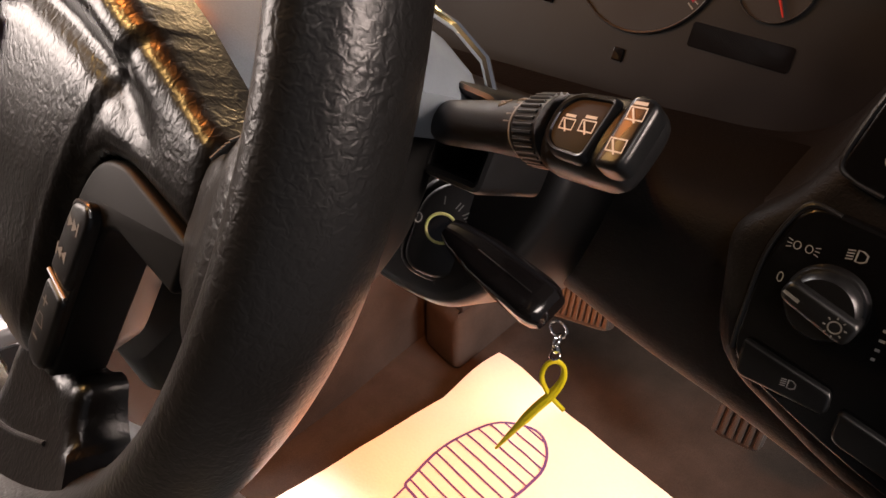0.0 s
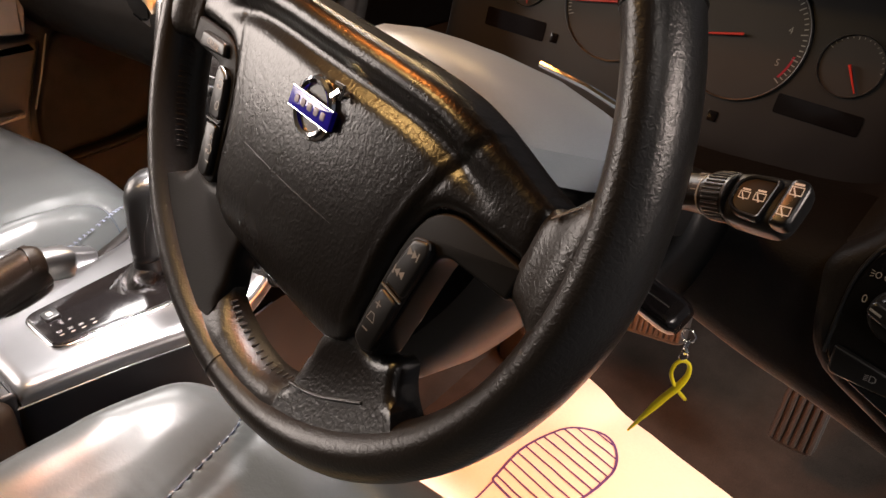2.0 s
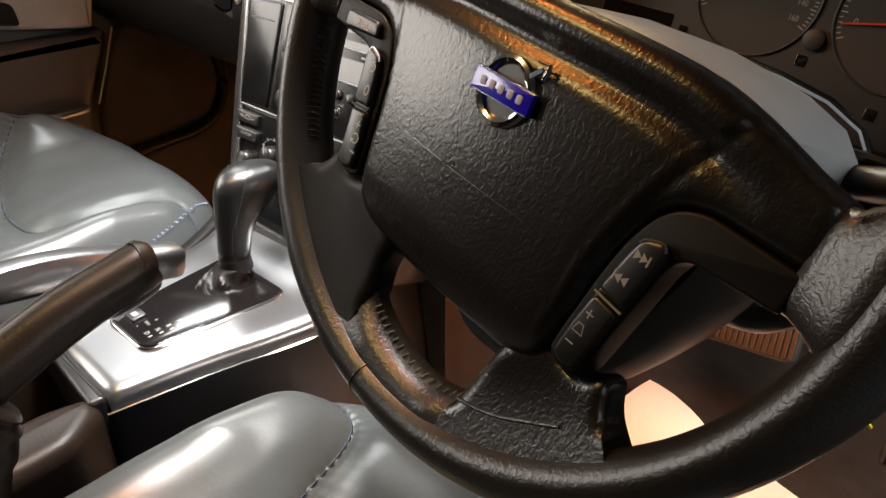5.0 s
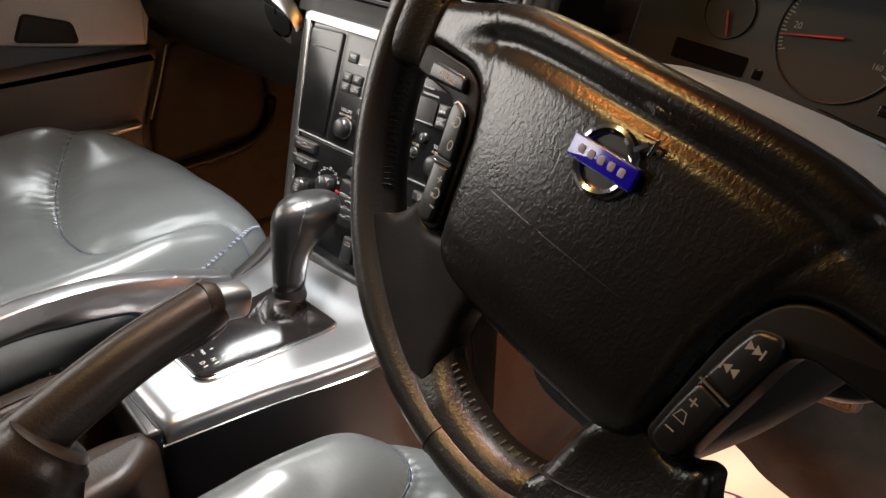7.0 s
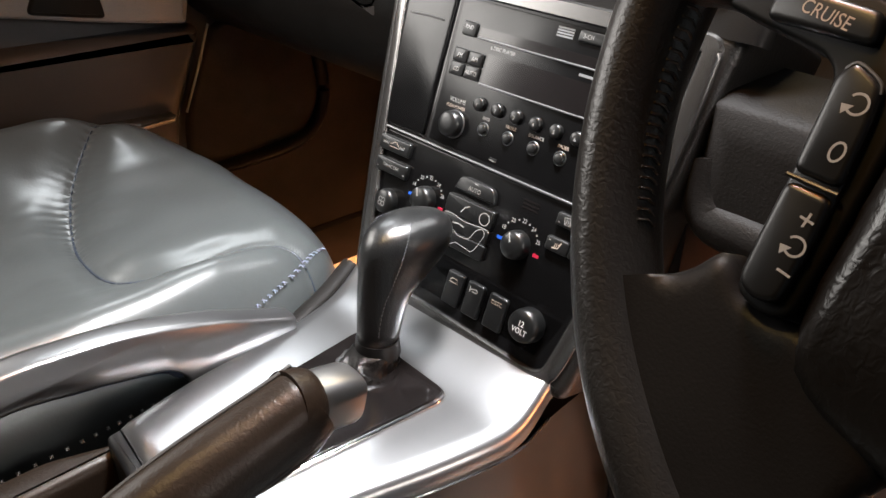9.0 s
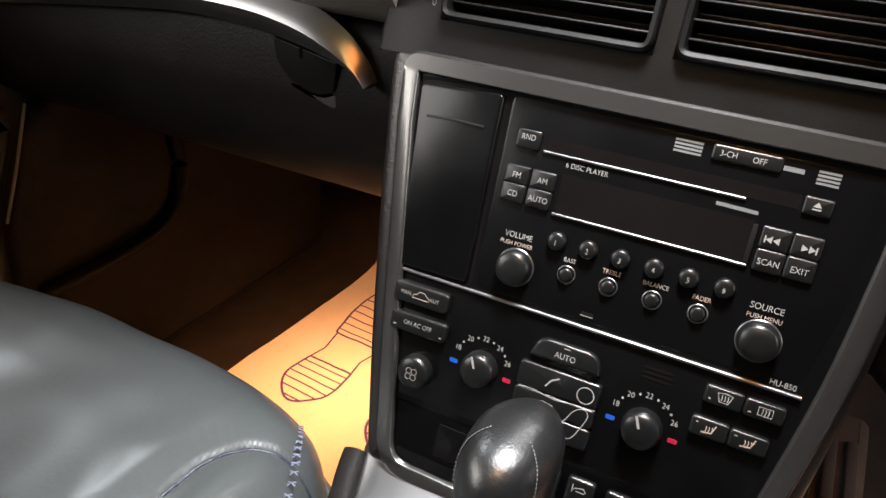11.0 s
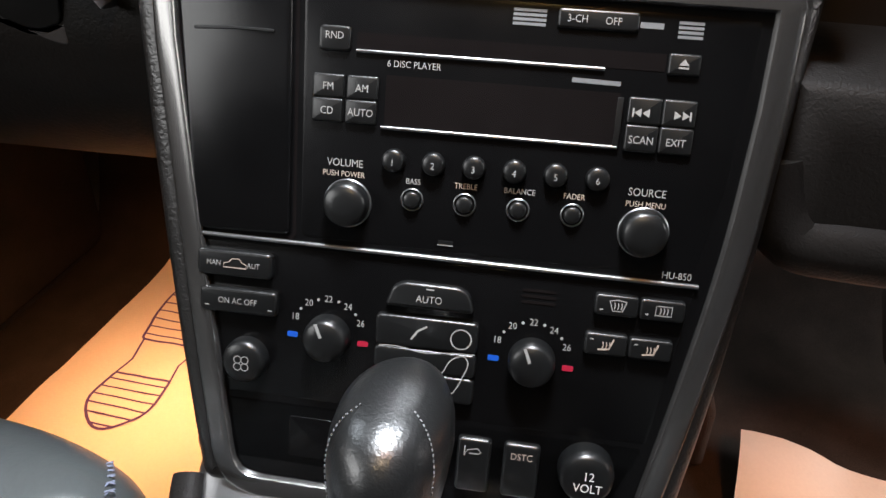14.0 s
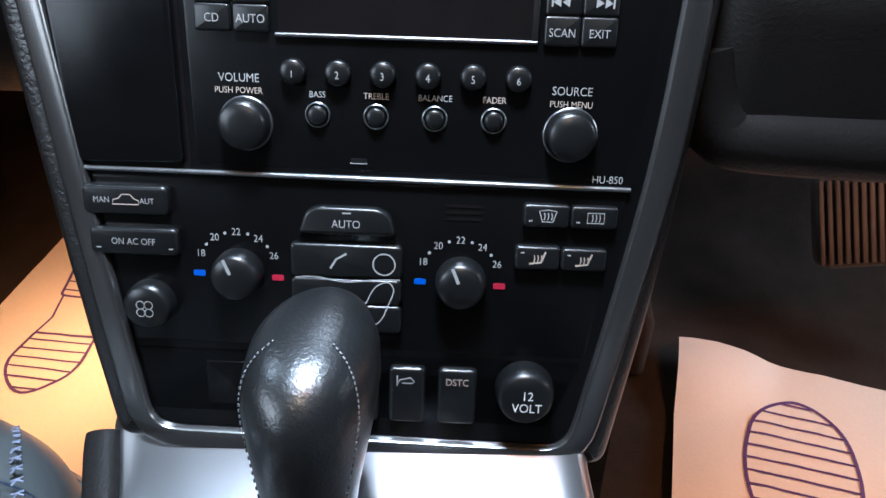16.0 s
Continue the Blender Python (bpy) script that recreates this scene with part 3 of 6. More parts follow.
stitches(pseat, [on_seat(p_xyz, x_, y_, 0.0022) for x_, y_ in ((-0.127, -0.185), (-0.128, -0.16), (-0.142, -0.095), (-0.165, -0.055), (-0.185, -0.030))], 0.0048, 0.0023, STITCH)
stitches(pseat, [(-0.1045, -0.18, 0.380), (-0.1035, -0.26, 0.376), (-0.1035, -0.36, 0.372)], 0.006, 0.0016, DARKSTITCH)
for xyz_, ob_, line_ in ((p_xyz, pseat, SEAM_P), (d_xyz, dseat, SEAM_D)):
    pts_ = [on_seat(xyz_, p.x, p.y, -0.0008) for p in spline([(x_, y_, 0) for x_, y_ in line_], 10)]
    part("piping", tube(pts_, 0.0010, 6), SEAT_DARK, ob_, "sewn seam ridge", sharp=180)


# ---- centre console ----
console = thing("centre_console", "black centre console with satin silver top panel", "console")
CON = [(0.048, -0.266), (0.056, -0.225), (0.066, -0.178), (0.082, -0.120), (0.090, -0.075), (0.084, -0.036), (0.079, 0.05), (-0.125, 0.05), (-0.130, -0.034), (-0.118, -0.070), (-0.105, -0.120), (-0.096, -0.200), (-0.084, -0.256)]
cpoly = rounded(CON, 0.012, 4)
wide = inset(cpoly, -0.030)
part("body", loft([[(p.x, p.y, 0.10) for p in wide], [(p.x, p.y, 0.20) for p in inset(cpoly, -0.024)], [(p.x, p.y, 0.33) for p in inset(cpoly, -0.007)], [(p.x, p.y, 0.378) for p in inset(cpoly, -0.001)]]), PLASTIC, console, "black lower console body")
SIDE_R = spline([(y, x, 0) for x, y in CON[:6]], 8)
SIDE_L = spline([(y, x, 0) for x, y in CON[:7:-1]], 8)
rings = []
for k in range(49):
    y = -0.262 + 0.232 * k / 48
    xr = float(np.interp(y, [p.x for p in SIDE_R], [p.y for p in SIDE_R]))
    xl = float(np.interp(y, [p.x for p in SIDE_L], [p.y for p in SIDE_L]))
    lift = 0.014 * max(0.0, (y + 0.090) / 0.052) ** 2
    drop = 0.006 if k == 0 else 0.0015 if k == 1 else 0.0
    sec = [(xl, 0.3785), (xl, 0.387), (xl + 0.002, 0.3915), (xl + 0.006, 0.3940), (xl + 0.016, 0.3950)]
    sec += [(xl + 0.016 + (xr - xl - 0.032) * j / 8, 0.3950) for j in range(1, 8)]
    sec += [(xr - 0.016, 0.3950), (xr - 0.006, 0.3940), (xr - 0.002, 0.3915), (xr, 0.387), (xr, 0.3785)]
    rings.append([(x, y, z + lift - (drop if z > 0.38 else 0)) for x, z in sec])
part("top_panel", loft(rings), ALU, console, "satin silver console panel", sharp=50)
part("seam_lip", tube([(p[0] + 0.001, p[1], 0.3785) for p in spline([(x, y, 0) for x, y in CON[:6]], 5)], 0.0012, 6), CHROME, console, "bright edge line")
plate = rounded([(0.040, -0.083), (0.0245, -0.219), (-0.046, -0.219), (-0.060, -0.083)], [0.014, 0.016, 0.016, 0.014], 6)
gp = part("shift_plate", slab(plate, 0.393, 0.3978, 0.002), CHROME, console, "bright rimmed shift plate")
part("plate_face", slab(inset(plate, 0.0022), 0.394, 0.3992, 0.0010), SCREEN, gp, "black shift gate face")
for s_, x_, y_ in (("P", 0.008, -0.177), ("R", 0.0075, -0.187), ("N", 0.006, -0.196), ("D", 0.004, -0.205)):
    o_ = word(gp, s_, 0, 0, 0, 0.0055, mm=False)
    o_.matrix_basis = scaled(pose(x_, y_, 0.3997, 0, 0, -3))
    part("mark", stroke([(x_ + 0.006, y_ - 0.0018), (x_ + 0.006, y_ + 0.0018)], 0.0012, 0.3996), AMBERPRINT, gp, "small indicator dash")
for s_, x_, y_, k_ in (("+", -0.008, -0.190, 0.006), ("MAN", -0.009, -0.1975, 0.0035), ("-", -0.011, -0.205, 0.006)):
    o_ = word(gp, s_, 0, 0, 0, k_, mm=False)
    o_.matrix_basis = scaled(pose(x_, y_, 0.3997, 0, 0, -3))
part("lock_button", slab(rect(-0.034, -0.206, -0.019, -0.192, 0.003), 0.398, 0.4015, 0.001), BUTTON, gp, "small shift lock button")
part("lock_mark", slab(rect(-0.030, -0.202, -0.023, -0.197, 0.001), 0.4014, 0.4018), WHITE, gp)
# storage tray behind the panel and its padded side rails
part("tray", box(-0.080, -0.75, 0.24, 0.045, -0.262, 0.30, 0.006), PLASTIC, console, "dark open tray")
rail = [(0.052, -0.268), (0.075, -0.300), (0.085, -0.75), (0.022, -0.75), (0.020, -0.300), (0.030, -0.268)]
part("side_rail", slab(rounded(rail, 0.012, 4), 0.12, 0.392, 0.014, 4), BRAKE, console, "dark leather-covered rail")
rail2 = [(-0.086, -0.258), (-0.072, -0.258), (-0.070, -0.75), (-0.100, -0.75), (-0.100, -0.300)]
part("side_rail", slab(rounded(rail2, 0.008, 4), 0.12, 0.380, 0.008, 3), BRAKE, console, "dark leather-covered rail")
part("cover", slab(rounded([(0.046, -0.262), (-0.082, -0.255), (-0.080, -0.268), (0.044, -0.276)], 0.004), 0.30, 0.392, 0.004), PLASTIC, console)
# silver grab rail on the passenger side
arc_top = [(-0.1165, 0.4030), (-0.150, 0.4165), (-0.178, 0.428), (-0.230, 0.443), (-0.276, 0.449), (-0.32, 0.450), (-0.45, 0.444), (-0.70, 0.43)]
arc_low = [(-0.70, 0.405), (-0.45, 0.418), (-0.32, 0.424), (-0.269, 0.417), (-0.235, 0.410), (-0.216, 0.404), (-0.206, 0.394), (-0.200, 0.386), (-0.160, 0.387), (-0.1165, 0.391)]
arc = [(v.x, v.y) for v in spline([(y, z, 0) for y, z in arc_top], 5)] + [(v.x, v.y) for v in spline([(y, z, 0) for y, z in arc_low], 5)]
grab = thing("grab_rail", "satin silver arched grab rail along the console", "rail")
av = [Vector(p) for p in arc]
rings = []
for k in range(7):
    a = math.pi * k / 6
    rings.append([(-0.106 - 0.011 * math.cos(a), p.x, p.y) for p in inset(av, 0.0028 * (1 - math.sin(a) ** 0.5))])
part("bar", loft(rings), ALU, grab, sharp=60)
part("underside_liner", tube([(-0.106, p.x, p.y - 0.0015) for p in spline([(y, z, 0) for y, z in arc_low[:7]], 5)], 0.0045, 8), SEAT_DARK, grab, "dark blue-black liner under the rail")
edge_trim = thing("edge_trim", "black curved edge strip between console and seat", "trim")
part("strip", tube(spline([(-0.106, -0.150, 0.376), (-0.112, -0.115, 0.384), (-0.121, -0.075, 0.393), (-0.130, -0.048, 0.401), (-0.132, -0.040, 0.404)], 5), [0.004] + [0.0050] * 20, 14, 1.6, up=(1, 0, 0)), DASH, edge_trim)

# gear lever
lever = thing("gear_lever", "black leather gear lever with stitched knob", "gear lever", pose(-0.020, 0.010, -0.010))
rings = []
KNOB_SECTIONS = ((0.428, -0.1095, 0.0135, 0.0150), (0.440, -0.109, 0.0145, 0.0160), (0.455, -0.108, 0.0155, 0.0172), (0.468, -0.105, 0.0170, 0.0205), (0.480, -0.0985, 0.0193, 0.0270), (0.490, -0.093, 0.0213, 0.0325), (0.500, -0.0895, 0.0225, 0.0352), (0.508, -0.0880, 0.0222, 0.0345), (0.515, -0.0870, 0.0200, 0.0310), (0.5195, -0.0868, 0.0160, 0.0245), (0.5222, -0.0868, 0.0105, 0.0160), (0.5233, -0.0868, 0.0040, 0.006))
KNOB_SECTIONS = [(0.424 + (z - 0.424) * 0.92, y + 0.08 * (z - 0.424), rx, ry) for z, y, rx, ry in KNOB_SECTIONS]
for z, y, rx, ry in KNOB_SECTIONS:
    rings.append([(rx * math.cos(a), y + ry * math.sin(a), z + 0.22 * -(ry * math.sin(a)) * (0.3 if z > 0.48 else 0.0)) for a in [2 * math.pi * k / 36 for k in range(36)]])
part("knob", loft(rings), KNOB, lever, "worn black leather knob", sharp=180)
for sg in (-1, 1):
    bm = bmesh.new()
    line = []
    for k_, (z, y, rx, ry) in enumerate(KNOB_SECTIONS[1:-1]):
        a = radians(270 + sg * (52 + 8 * k_ / 9))
        line.append((rx * math.cos(a) * 1.015, y + ry * math.sin(a) * 1.015, z + 0.22 * -(ry * math.sin(a)) * (0.3 if z > 0.48 else 0.0) + 0.0003))
    line = spline(line, 8)
    for a, b in zip(line[::2], line[1::2]):
        tube([a, b], 0.00032, 5, bm=bm)
    part("stitching", bm, KNOBSTITCH, lever, "pale seam stitching")
part("collar", tube([(0, -0.1095, 0.418), (0, -0.1095, 0.430)], [0.0165, 0.0150], 20), PLASTIC, lever, "dark worn collar")
boot = []
for q in range(13):
    f = q / 12
    cy, z = -0.134 + (0.134 - 0.1105) * f, 0.398 + 0.025 * f ** 1.3
    rx, ry = 0.026 + (0.0145 - 0.026) * f ** 0.7, 0.044 + (0.0160 - 0.044) * f ** 0.7
    boot.append([(rx * math.cos(a) * (1 + 0.13 * math.sin(7 * a + 1.3 * q) * (1 - f)), cy + ry * math.sin(a) * (1 + 0.10 * math.sin(5 * a + 1.9 * q) * (1 - f)), z + 0.0050 * math.sin(6 * a + 1.5 * q) * math.sin(math.pi * f)) for a in [2 * math.pi * k / 72 for k in range(72)]])
part("boot", loft(boot), BOOT, lever, "creased black leather boot", sharp=180)

# handbrake
brake = thing("handbrake", "brown-black leather handbrake lever pulled up", "handbrake")
hb = [(0.1090, -0.375, 0.4815), (0.1085, -0.360, 0.4885), (0.1085, -0.330, 0.5005), (0.1085, -0.290, 0.5145), (0.110, -0.245, 0.5255), (0.1095, -0.236, 0.528)]
part("grip", tube(spline(hb, 6), [0.0185 - 0.0035 * i / 30 for i in range(31)], 24, 1.05), BRAKE, brake, "worn stitched leather grip")
part("grip_seam", tube([(p.x - 0.008, p.y, p.z + 0.0172 - 0.0035 * i / 30) for i, p in enumerate(spline(hb, 6))], 0.0013, 6), DARKSTITCH, brake, "raised seam")
tip = frame_of((0.1095, -0.2365, 0.528), (1, 0, 0), (0, 0.25, 0.968), (0, 0.968, -0.25))
part("cap", lathe([(0.0150, -0.008), (0.0152, -0.002), (0.0140, 0.002), (0.0112, 0.0042)], 24), BRAKE, brake, "leather end of the grip", m=tip)
part("button", loft([[(k * 0.0112 * math.copysign(abs(math.cos(a)) ** 0.6, math.cos(a)), k * 0.0112 * math.copysign(abs(math.sin(a)) ** 0.6, math.sin(a)), z) for a in [2 * math.pi * q / 28 for q in range(28)]] for z, k in ((0.0, 0.96), (0.010, 1.0), (0.0195, 1.0), (0.0228, 0.92), (0.0245, 0.76), (0.0252, 0.4))]), ALU, brake, "silver release button", m=tip, sharp=30)
part("grip_hook", tube(spline([(0.1095, -0.268, 0.512), (0.1095, -0.250, 0.514), (0.1095, -0.238, 0.5165), (0.1095, -0.230, 0.5185)], 5), [0.010, 0.0108, 0.0113, 0.0115, 0.0115, 0.0115, 0.0115, 0.0114, 0.0113, 0.0112, 0.0110, 0.0106, 0.0100, 0.0090, 0.0070, 0.0035], 18), BRAKE, brake, "rounded finger hook of the grip")
part("gaiter", tube(spline([(0.1180, -0.345, 0.4920), (0.1185, -0.358, 0.480), (0.116, -0.380, 0.445), (0.110, -0.405, 0.395), (0.105, -0.42, 0.33)], 5), [0.0215 + 0.0220 * (i / 20) ** 0.8 + 0.0012 * math.sin(2.1 * i) for i in range(21)], 28, 1.0), BRAKE, brake, "creased leather gaiter")

# ---- centre stack ----
stack = thing("centre_stack", "black centre stack framed by a silver surround", "centre stack", STACK)
body = rounded([(-161, 124), (-158, 80), (-149, 8), (-139, -60), (-126, -134), (91, -139), (104, -60), (111, 0), (116, 58), (122, 124)], [6, 40, 60, 60, 8, 8, 60, 40, 40, 6], 5)
part("body", slab(body, -140, 1.5, 9, 4), EDGE, stack, "black grained stack body", mm=True)
bm = bmesh.new()
XS, YS = [(-171, -9), (-169, -2), (-165, 1.9), (-133, 1.9), (-18.5, 1.9), (-9.2, 1.9), (106, 1.9), (126, 1.9), (130, -2), (132, -9)], (106, 127, 200, 255)
net = [[bm.verts.new((x, y, w)) for y in YS] for x, w in XS]
for i in range(len(XS) - 1):
    for j in range(3):
        if not (j == 1 and i in (3, 5)):
            bm.faces.new((net[i][j], net[i + 1][j], net[i + 1][j + 1], net[i][j + 1]))
part("vent_surround", bm, TRIM, stack, "black grained surround of the vents", mm=True, sharp=60)
outer = rounded([(-150, 109.5), (-147, 70), (-141, 28), (-131.5, -40), (-116.5, -135), (82, -138), (97, -60), (107, 0), (111.5, 58), (113, 108)], [13, 0, 40, 60, 22, 22, 60, 40, 0, 13], 6)
rings = []
for d, w in ((0, 0), (0.3, 2.4), (0.9, 3.4), (2.2, 4.0), (4.6, 4.9), (7.4, 5.7), (9.8, 6.2), (11.0, 6.1), (11.7, 5.2), (12.2, 1.0)):
    flat = 6.1 if 2 < d < 10 else w
    rings.append([(p.x, p.y, w + (flat - w) * min(1.0, max(0.0, (p.y - 70) / 30))) for p in inset(outer, d)])
part("surround", loft(rings, False, False), SILVER, stack, "satin silver surround", mm=True)
part("panel", slab(inset(outer, 11.4), -4, 3.0), PANEL, stack, "glossy black facia", mm=True)
lid = part("storage_lid", slab(rounded([(-135, 93), (-86.5, 95), (-84.5, -7.5), (-127, -8.5)], [5, 3, 3, 5], 4), 2.5, 5.5, 1.2), PANEL, stack, "closed storage lid", mm=True)
part("grip_line", tube(spline([(-127.5, 75.8, 5.6), (-110, 76.6, 5.9), (-93.6, 76.4, 5.6)], 5), 0.7, 6), PLASTIC, lid, mm=True)
part("groove", stroke([(v.x, v.y) for v in rounded([(-137, 95.5), (-84.8, 97.5), (-82.8, -9.5), (-128.5, -10.5)], [6, 3, 3, 6], 4)], 1.4, 3.2, True), SCREEN, stack, "dark lid gap", mm=True)


def button(parent, name, x0, y0, x1, y1, h=3.2, r=2.0, bev=1.0, z=2.6, mat=None, label=""):
    return part(name, slab(rect(x0, y0, x1, y1, r), z, z + h, bev), mat or BUTTON, parent, label, mm=True)


def dial(parent, name, x, y, r, h, z=2.8, label="", line=None, ring=False, mat=None):
    k = part(name, lathe([(r * 1.02, 0), (r, h * 0.55), (r * 0.93, h * 0.85), (r * 0.80, h * 0.97), (r * 0.4, h * 1.03), (r * 0.05, h * 1.04)], 36), mat or BUTTON, parent, label, m=Matrix.Translation((x * 0.001, y * 0.001, z * 0.001)), mm=True)
    if ring:
        part("ring", hoop(r * 1.05, 0.9, 1.6, 0.5), ALU, k, "thin chrome ring", mm=True)
    if line is not None:
        a = radians(line)
        p0, p1 = (r * 0.22 * math.cos(a), r * 0.22 * math.sin(a)), (r * 0.90 * math.cos(a), r * 0.88 * math.sin(a))
        part("pointer", stroke([p0, p1], 1.3, h * 1.05), WHITE, k, "white pointer line", mm=True)
    return k


Z = 3.25
# radio
radio = thing("car_radio", "black six-disc car radio with round knobs", "radio", STACK)
part("faceplate", slab(rounded([(-82, 96), (97, 93), (93, 30), (85, -9), (-80, -8)], 4), 2.2, 3.15, 0.3), PANEL, radio, "black radio face", mm=True)
button(radio, "button", -75, 70.5, -62, 80.5, 2.2)
word(radio, "RND", -68.5, 76.5, 5.0, 3.6)
slot = part("disc_slot", slab(rect(-59.5, 71.8, 63, 78.5, 0.8), 3.0, 3.3), SCREEN, radio, "dark disc slot", mm=True)
part("slot_lip", tube([(-59.5, 71.2, 3.6), (40, 71.2, 3.6)], 0.75, 10), ALU, slot, "bright lower lip", mm=True)
word(radio, "6 DISC PLAYER", -35.5, 67.0, Z, 3.3)
for s_, x_, y_ in (("FM", -70.2, 56.2), ("AM", -56.0, 56.2), ("CD", -70.4, 46.4), ("AUTO", -56.2, 46.4)):
    button(radio, "button", x_ - 6.6, y_ - 4.5, x_ + 6.6, y_ + 5.2, 2.4, 1.2)
    word(radio, s_, x_, y_, 5.15, 3.8)
disp = part("display", slab(rect(-46.5, 42.0, 47.5, 62.5, 1.0), 3.0, 3.5), SCREEN, radio, "dark unlit display", mm=True)
part("display_lip", tube([(-47.5, 41.3, 3.8), (48.5, 41.3, 3.8)], 0.8, 10), ALU, disp, "bright lower lip", mm=True)
part("display_end", slab(rect(46.5, 42.0, 48.8, 61), 3.0, 4.6, 0.3), LOWER, disp, "grey display end", mm=True)
for s_, x_, y_ in (("|<<", 57.2, 55.6), (">>|", 70.6, 55.6), ("SCAN", 57.2, 44.9), ("EXIT", 70.6, 44.9)):
    k_ = button(radio, "button", x_ - 6.5, y_ - 4.6, x_ + 6.5, y_ + 6.0, 2.4, 1.2)
    if s_.isalpha():
        word(radio, s_, x_, y_, 5.15, 3.7)
    else:
        sg = -1 if s_[0] == "|" else 1
        bm = bmesh.new()
        for q in (-2.0, 1.2):
            f_ = [bm.verts.new(p) for p in ((x_ + sg * (q + 2.8), y_, 5.15), (x_ + sg * q, y_ + 1.7, 5.15), (x_ + sg * q, y_ - 1.7, 5.15))]
            bm.faces.new(f_)
        stroke([(x_ + sg * 4.3, y_ - 1.7), (x_ + sg * 4.3, y_ + 1.7)], 0.7, 5.15, bm=bm)
        part("symbol", bm, WHITE, k_, "white skip symbol", mm=True)
button(radio, "button", 20, 85.6, 51, 93, 2.0, 1.5)
word(radio, "3-CH", 27.5, 89.2, 4.8, 3.5)
word(radio, "OFF", 41.2, 89.0, 4.8, 3.5)
for x0, x1, yy in ((2.5, 15.5, 88.8), (66, 75.5, 87.8)):
    bm = bmesh.new()
    for q in range(4):
        stroke([(x0, yy + 2.6 - 1.75 * q), (x1, yy + 2.6 - 1.75 * q)], 1.15, Z, bm=bm)
    part("badge", bm, KNOBSTITCH, radio, "small pale printed badge", mm=True)
bm = stroke([(51.5, 88.6), (60.5, 88.6)], 2.2, Z)
part("badge", bm, KNOBSTITCH, radio, "small printed badge", mm=True)
part("badge", stroke([(28, 66.3), (47, 66.0)], 1.8, Z), KNOBSTITCH, radio, "small printed badge", mm=True)
button(radio, "eject_button", 63.8, 70.8, 76, 79, 2.2, 1.0)
bm = bmesh.new()
bm.faces.new([bm.verts.new(p) for p in ((67.8, 74.6, 5.0), (71.6, 74.6, 5.0), (69.7, 77.0, 5.0))])
stroke([(67.8, 73.6), (71.6, 73.6)], 0.7, 5.0, bm=bm)
part("symbol", bm, WHITE, radio, "white eject symbol", mm=True)
dial(radio, "volume_knob", -60.0, 8.4, 9.5, 8.5, label="black rubber volume knob", ring=True)
dial(radio, "source_knob", 63.2, 8.2, 9.5, 8.5, label="black rubber source knob", ring=True)
word(radio, "VOLUME", -62, 25.2, Z, 3.9)
word(radio, "PUSH POWER", -62.3, 20.6, Z, 2.9, AMBERPRINT)
word(radio, "SOURCE", 62.8, 24.2, Z, 3.9)
word(radio, "PUSH MENU", 62.8, 19.4, Z, 2.9, AMBERPRINT)
for i in range(6):
    x_ = -41.2 + 16.74 * i
    dial(radio, "preset_button", x_, 28.2, 4.8, 4.0, label="round preset button")
    word(radio, str(i + 1), x_, 27.4, 7.35, 3.4)
for i, s_ in enumerate(("BASS", "TREBLE", "BALANCE", "FADER")):
    x_ = -32.5 + 22.2 * i
    k_ = dial(radio, "tone_knob", x_, 12.5, 3.6, 3.0, label="small round tone button")
    part("ring", hoop(4.5, 0.8, 1.4, 0.5, 32), ALU, k_, "thin chrome ring", mm=True)
    word(radio, s_, x_, 20.0, Z, 2.9, AMBERPRINT if i % 2 else None)
part("indicator", slab(rect(-20, -5.2, -13.8, -3.6, 0.4), 3.0, 3.6), BUTTON, radio, "small indicator window", mm=True)
part("indicator_edge", stroke([(-20.3, -5.5), (-13.6, -5.5)], 0.5, 3.5), WHITE, radio, mm=True)
word(radio, "HU-850", 79, -8.6, Z, 3.6)

# climate controls
clim = thing("climate_panel", "black climate control panel with two dials", "climate control", STACK)
part("faceplate", slab(rounded([(-128, -13.4), (87, -13.4), (77, -84), (-119, -83)], 2), 2.2, 3.1, 0.3), PANEL, clim, "black climate face", mm=True)
part("bright_strip", tube([(-130, -10.8, 4.0), (-20, -11.4, 4.0), (88, -12.0, 4.0)], 1.0, 12), ALU, clim, "bright metal dividing strip", mm=True)
button(clim, "button", -125.3, -28.6, -91.5, -17.0, 4.2, 2.5, 1.5)
word(clim, "MAN", -117.5, -22.8, 7.0, 2.9)
word(clim, "AUT", -99.5, -23.0, 7.0, 2.9)
part("symbol", stroke([(-113.2, -24.4), (-112.8, -22.6), (-110.6, -22.0), (-109.2, -20.4), (-106.0, -20.4), (-104.6, -22.0), (-102.8, -22.8), (-102.8, -24.4)], 0.5, 7.0, True), AMBERPRINT, clim, "car outline symbol", mm=True)
button(clim, "button", -124, -45.2, -88.8, -34, 4.2, 2.5, 1.5)
word(clim, "ON AC OFF", -106.4, -39.6, 7.0, 3.3)
for x_ in (-120.5, -91.5):
    part("mark", stroke([(x_ - 0.9, -42.2), (x_ + 0.9, -42.2)], 0.6, 7.0), WHITE, clim, mm=True)
fan = dial(clim, "fan_knob", -102.4, -66.4, 9.9, 8, label="black fan speed knob")
bm = bmesh.new()
for q in range(4):
    a = radians(45 + 90 * q)
    c_ = (2.3 * math.cos(a), 2.3 * math.sin(a))
    stroke([(c_[0] + 1.7 * math.cos(b), c_[1] + 1.7 * math.sin(b)) for b in [2 * math.pi * i / 12 for i in range(12)]], 0.45, 8.6, True, bm)
part("symbol", bm, WHITE, fan, "white fan symbol", mm=True)


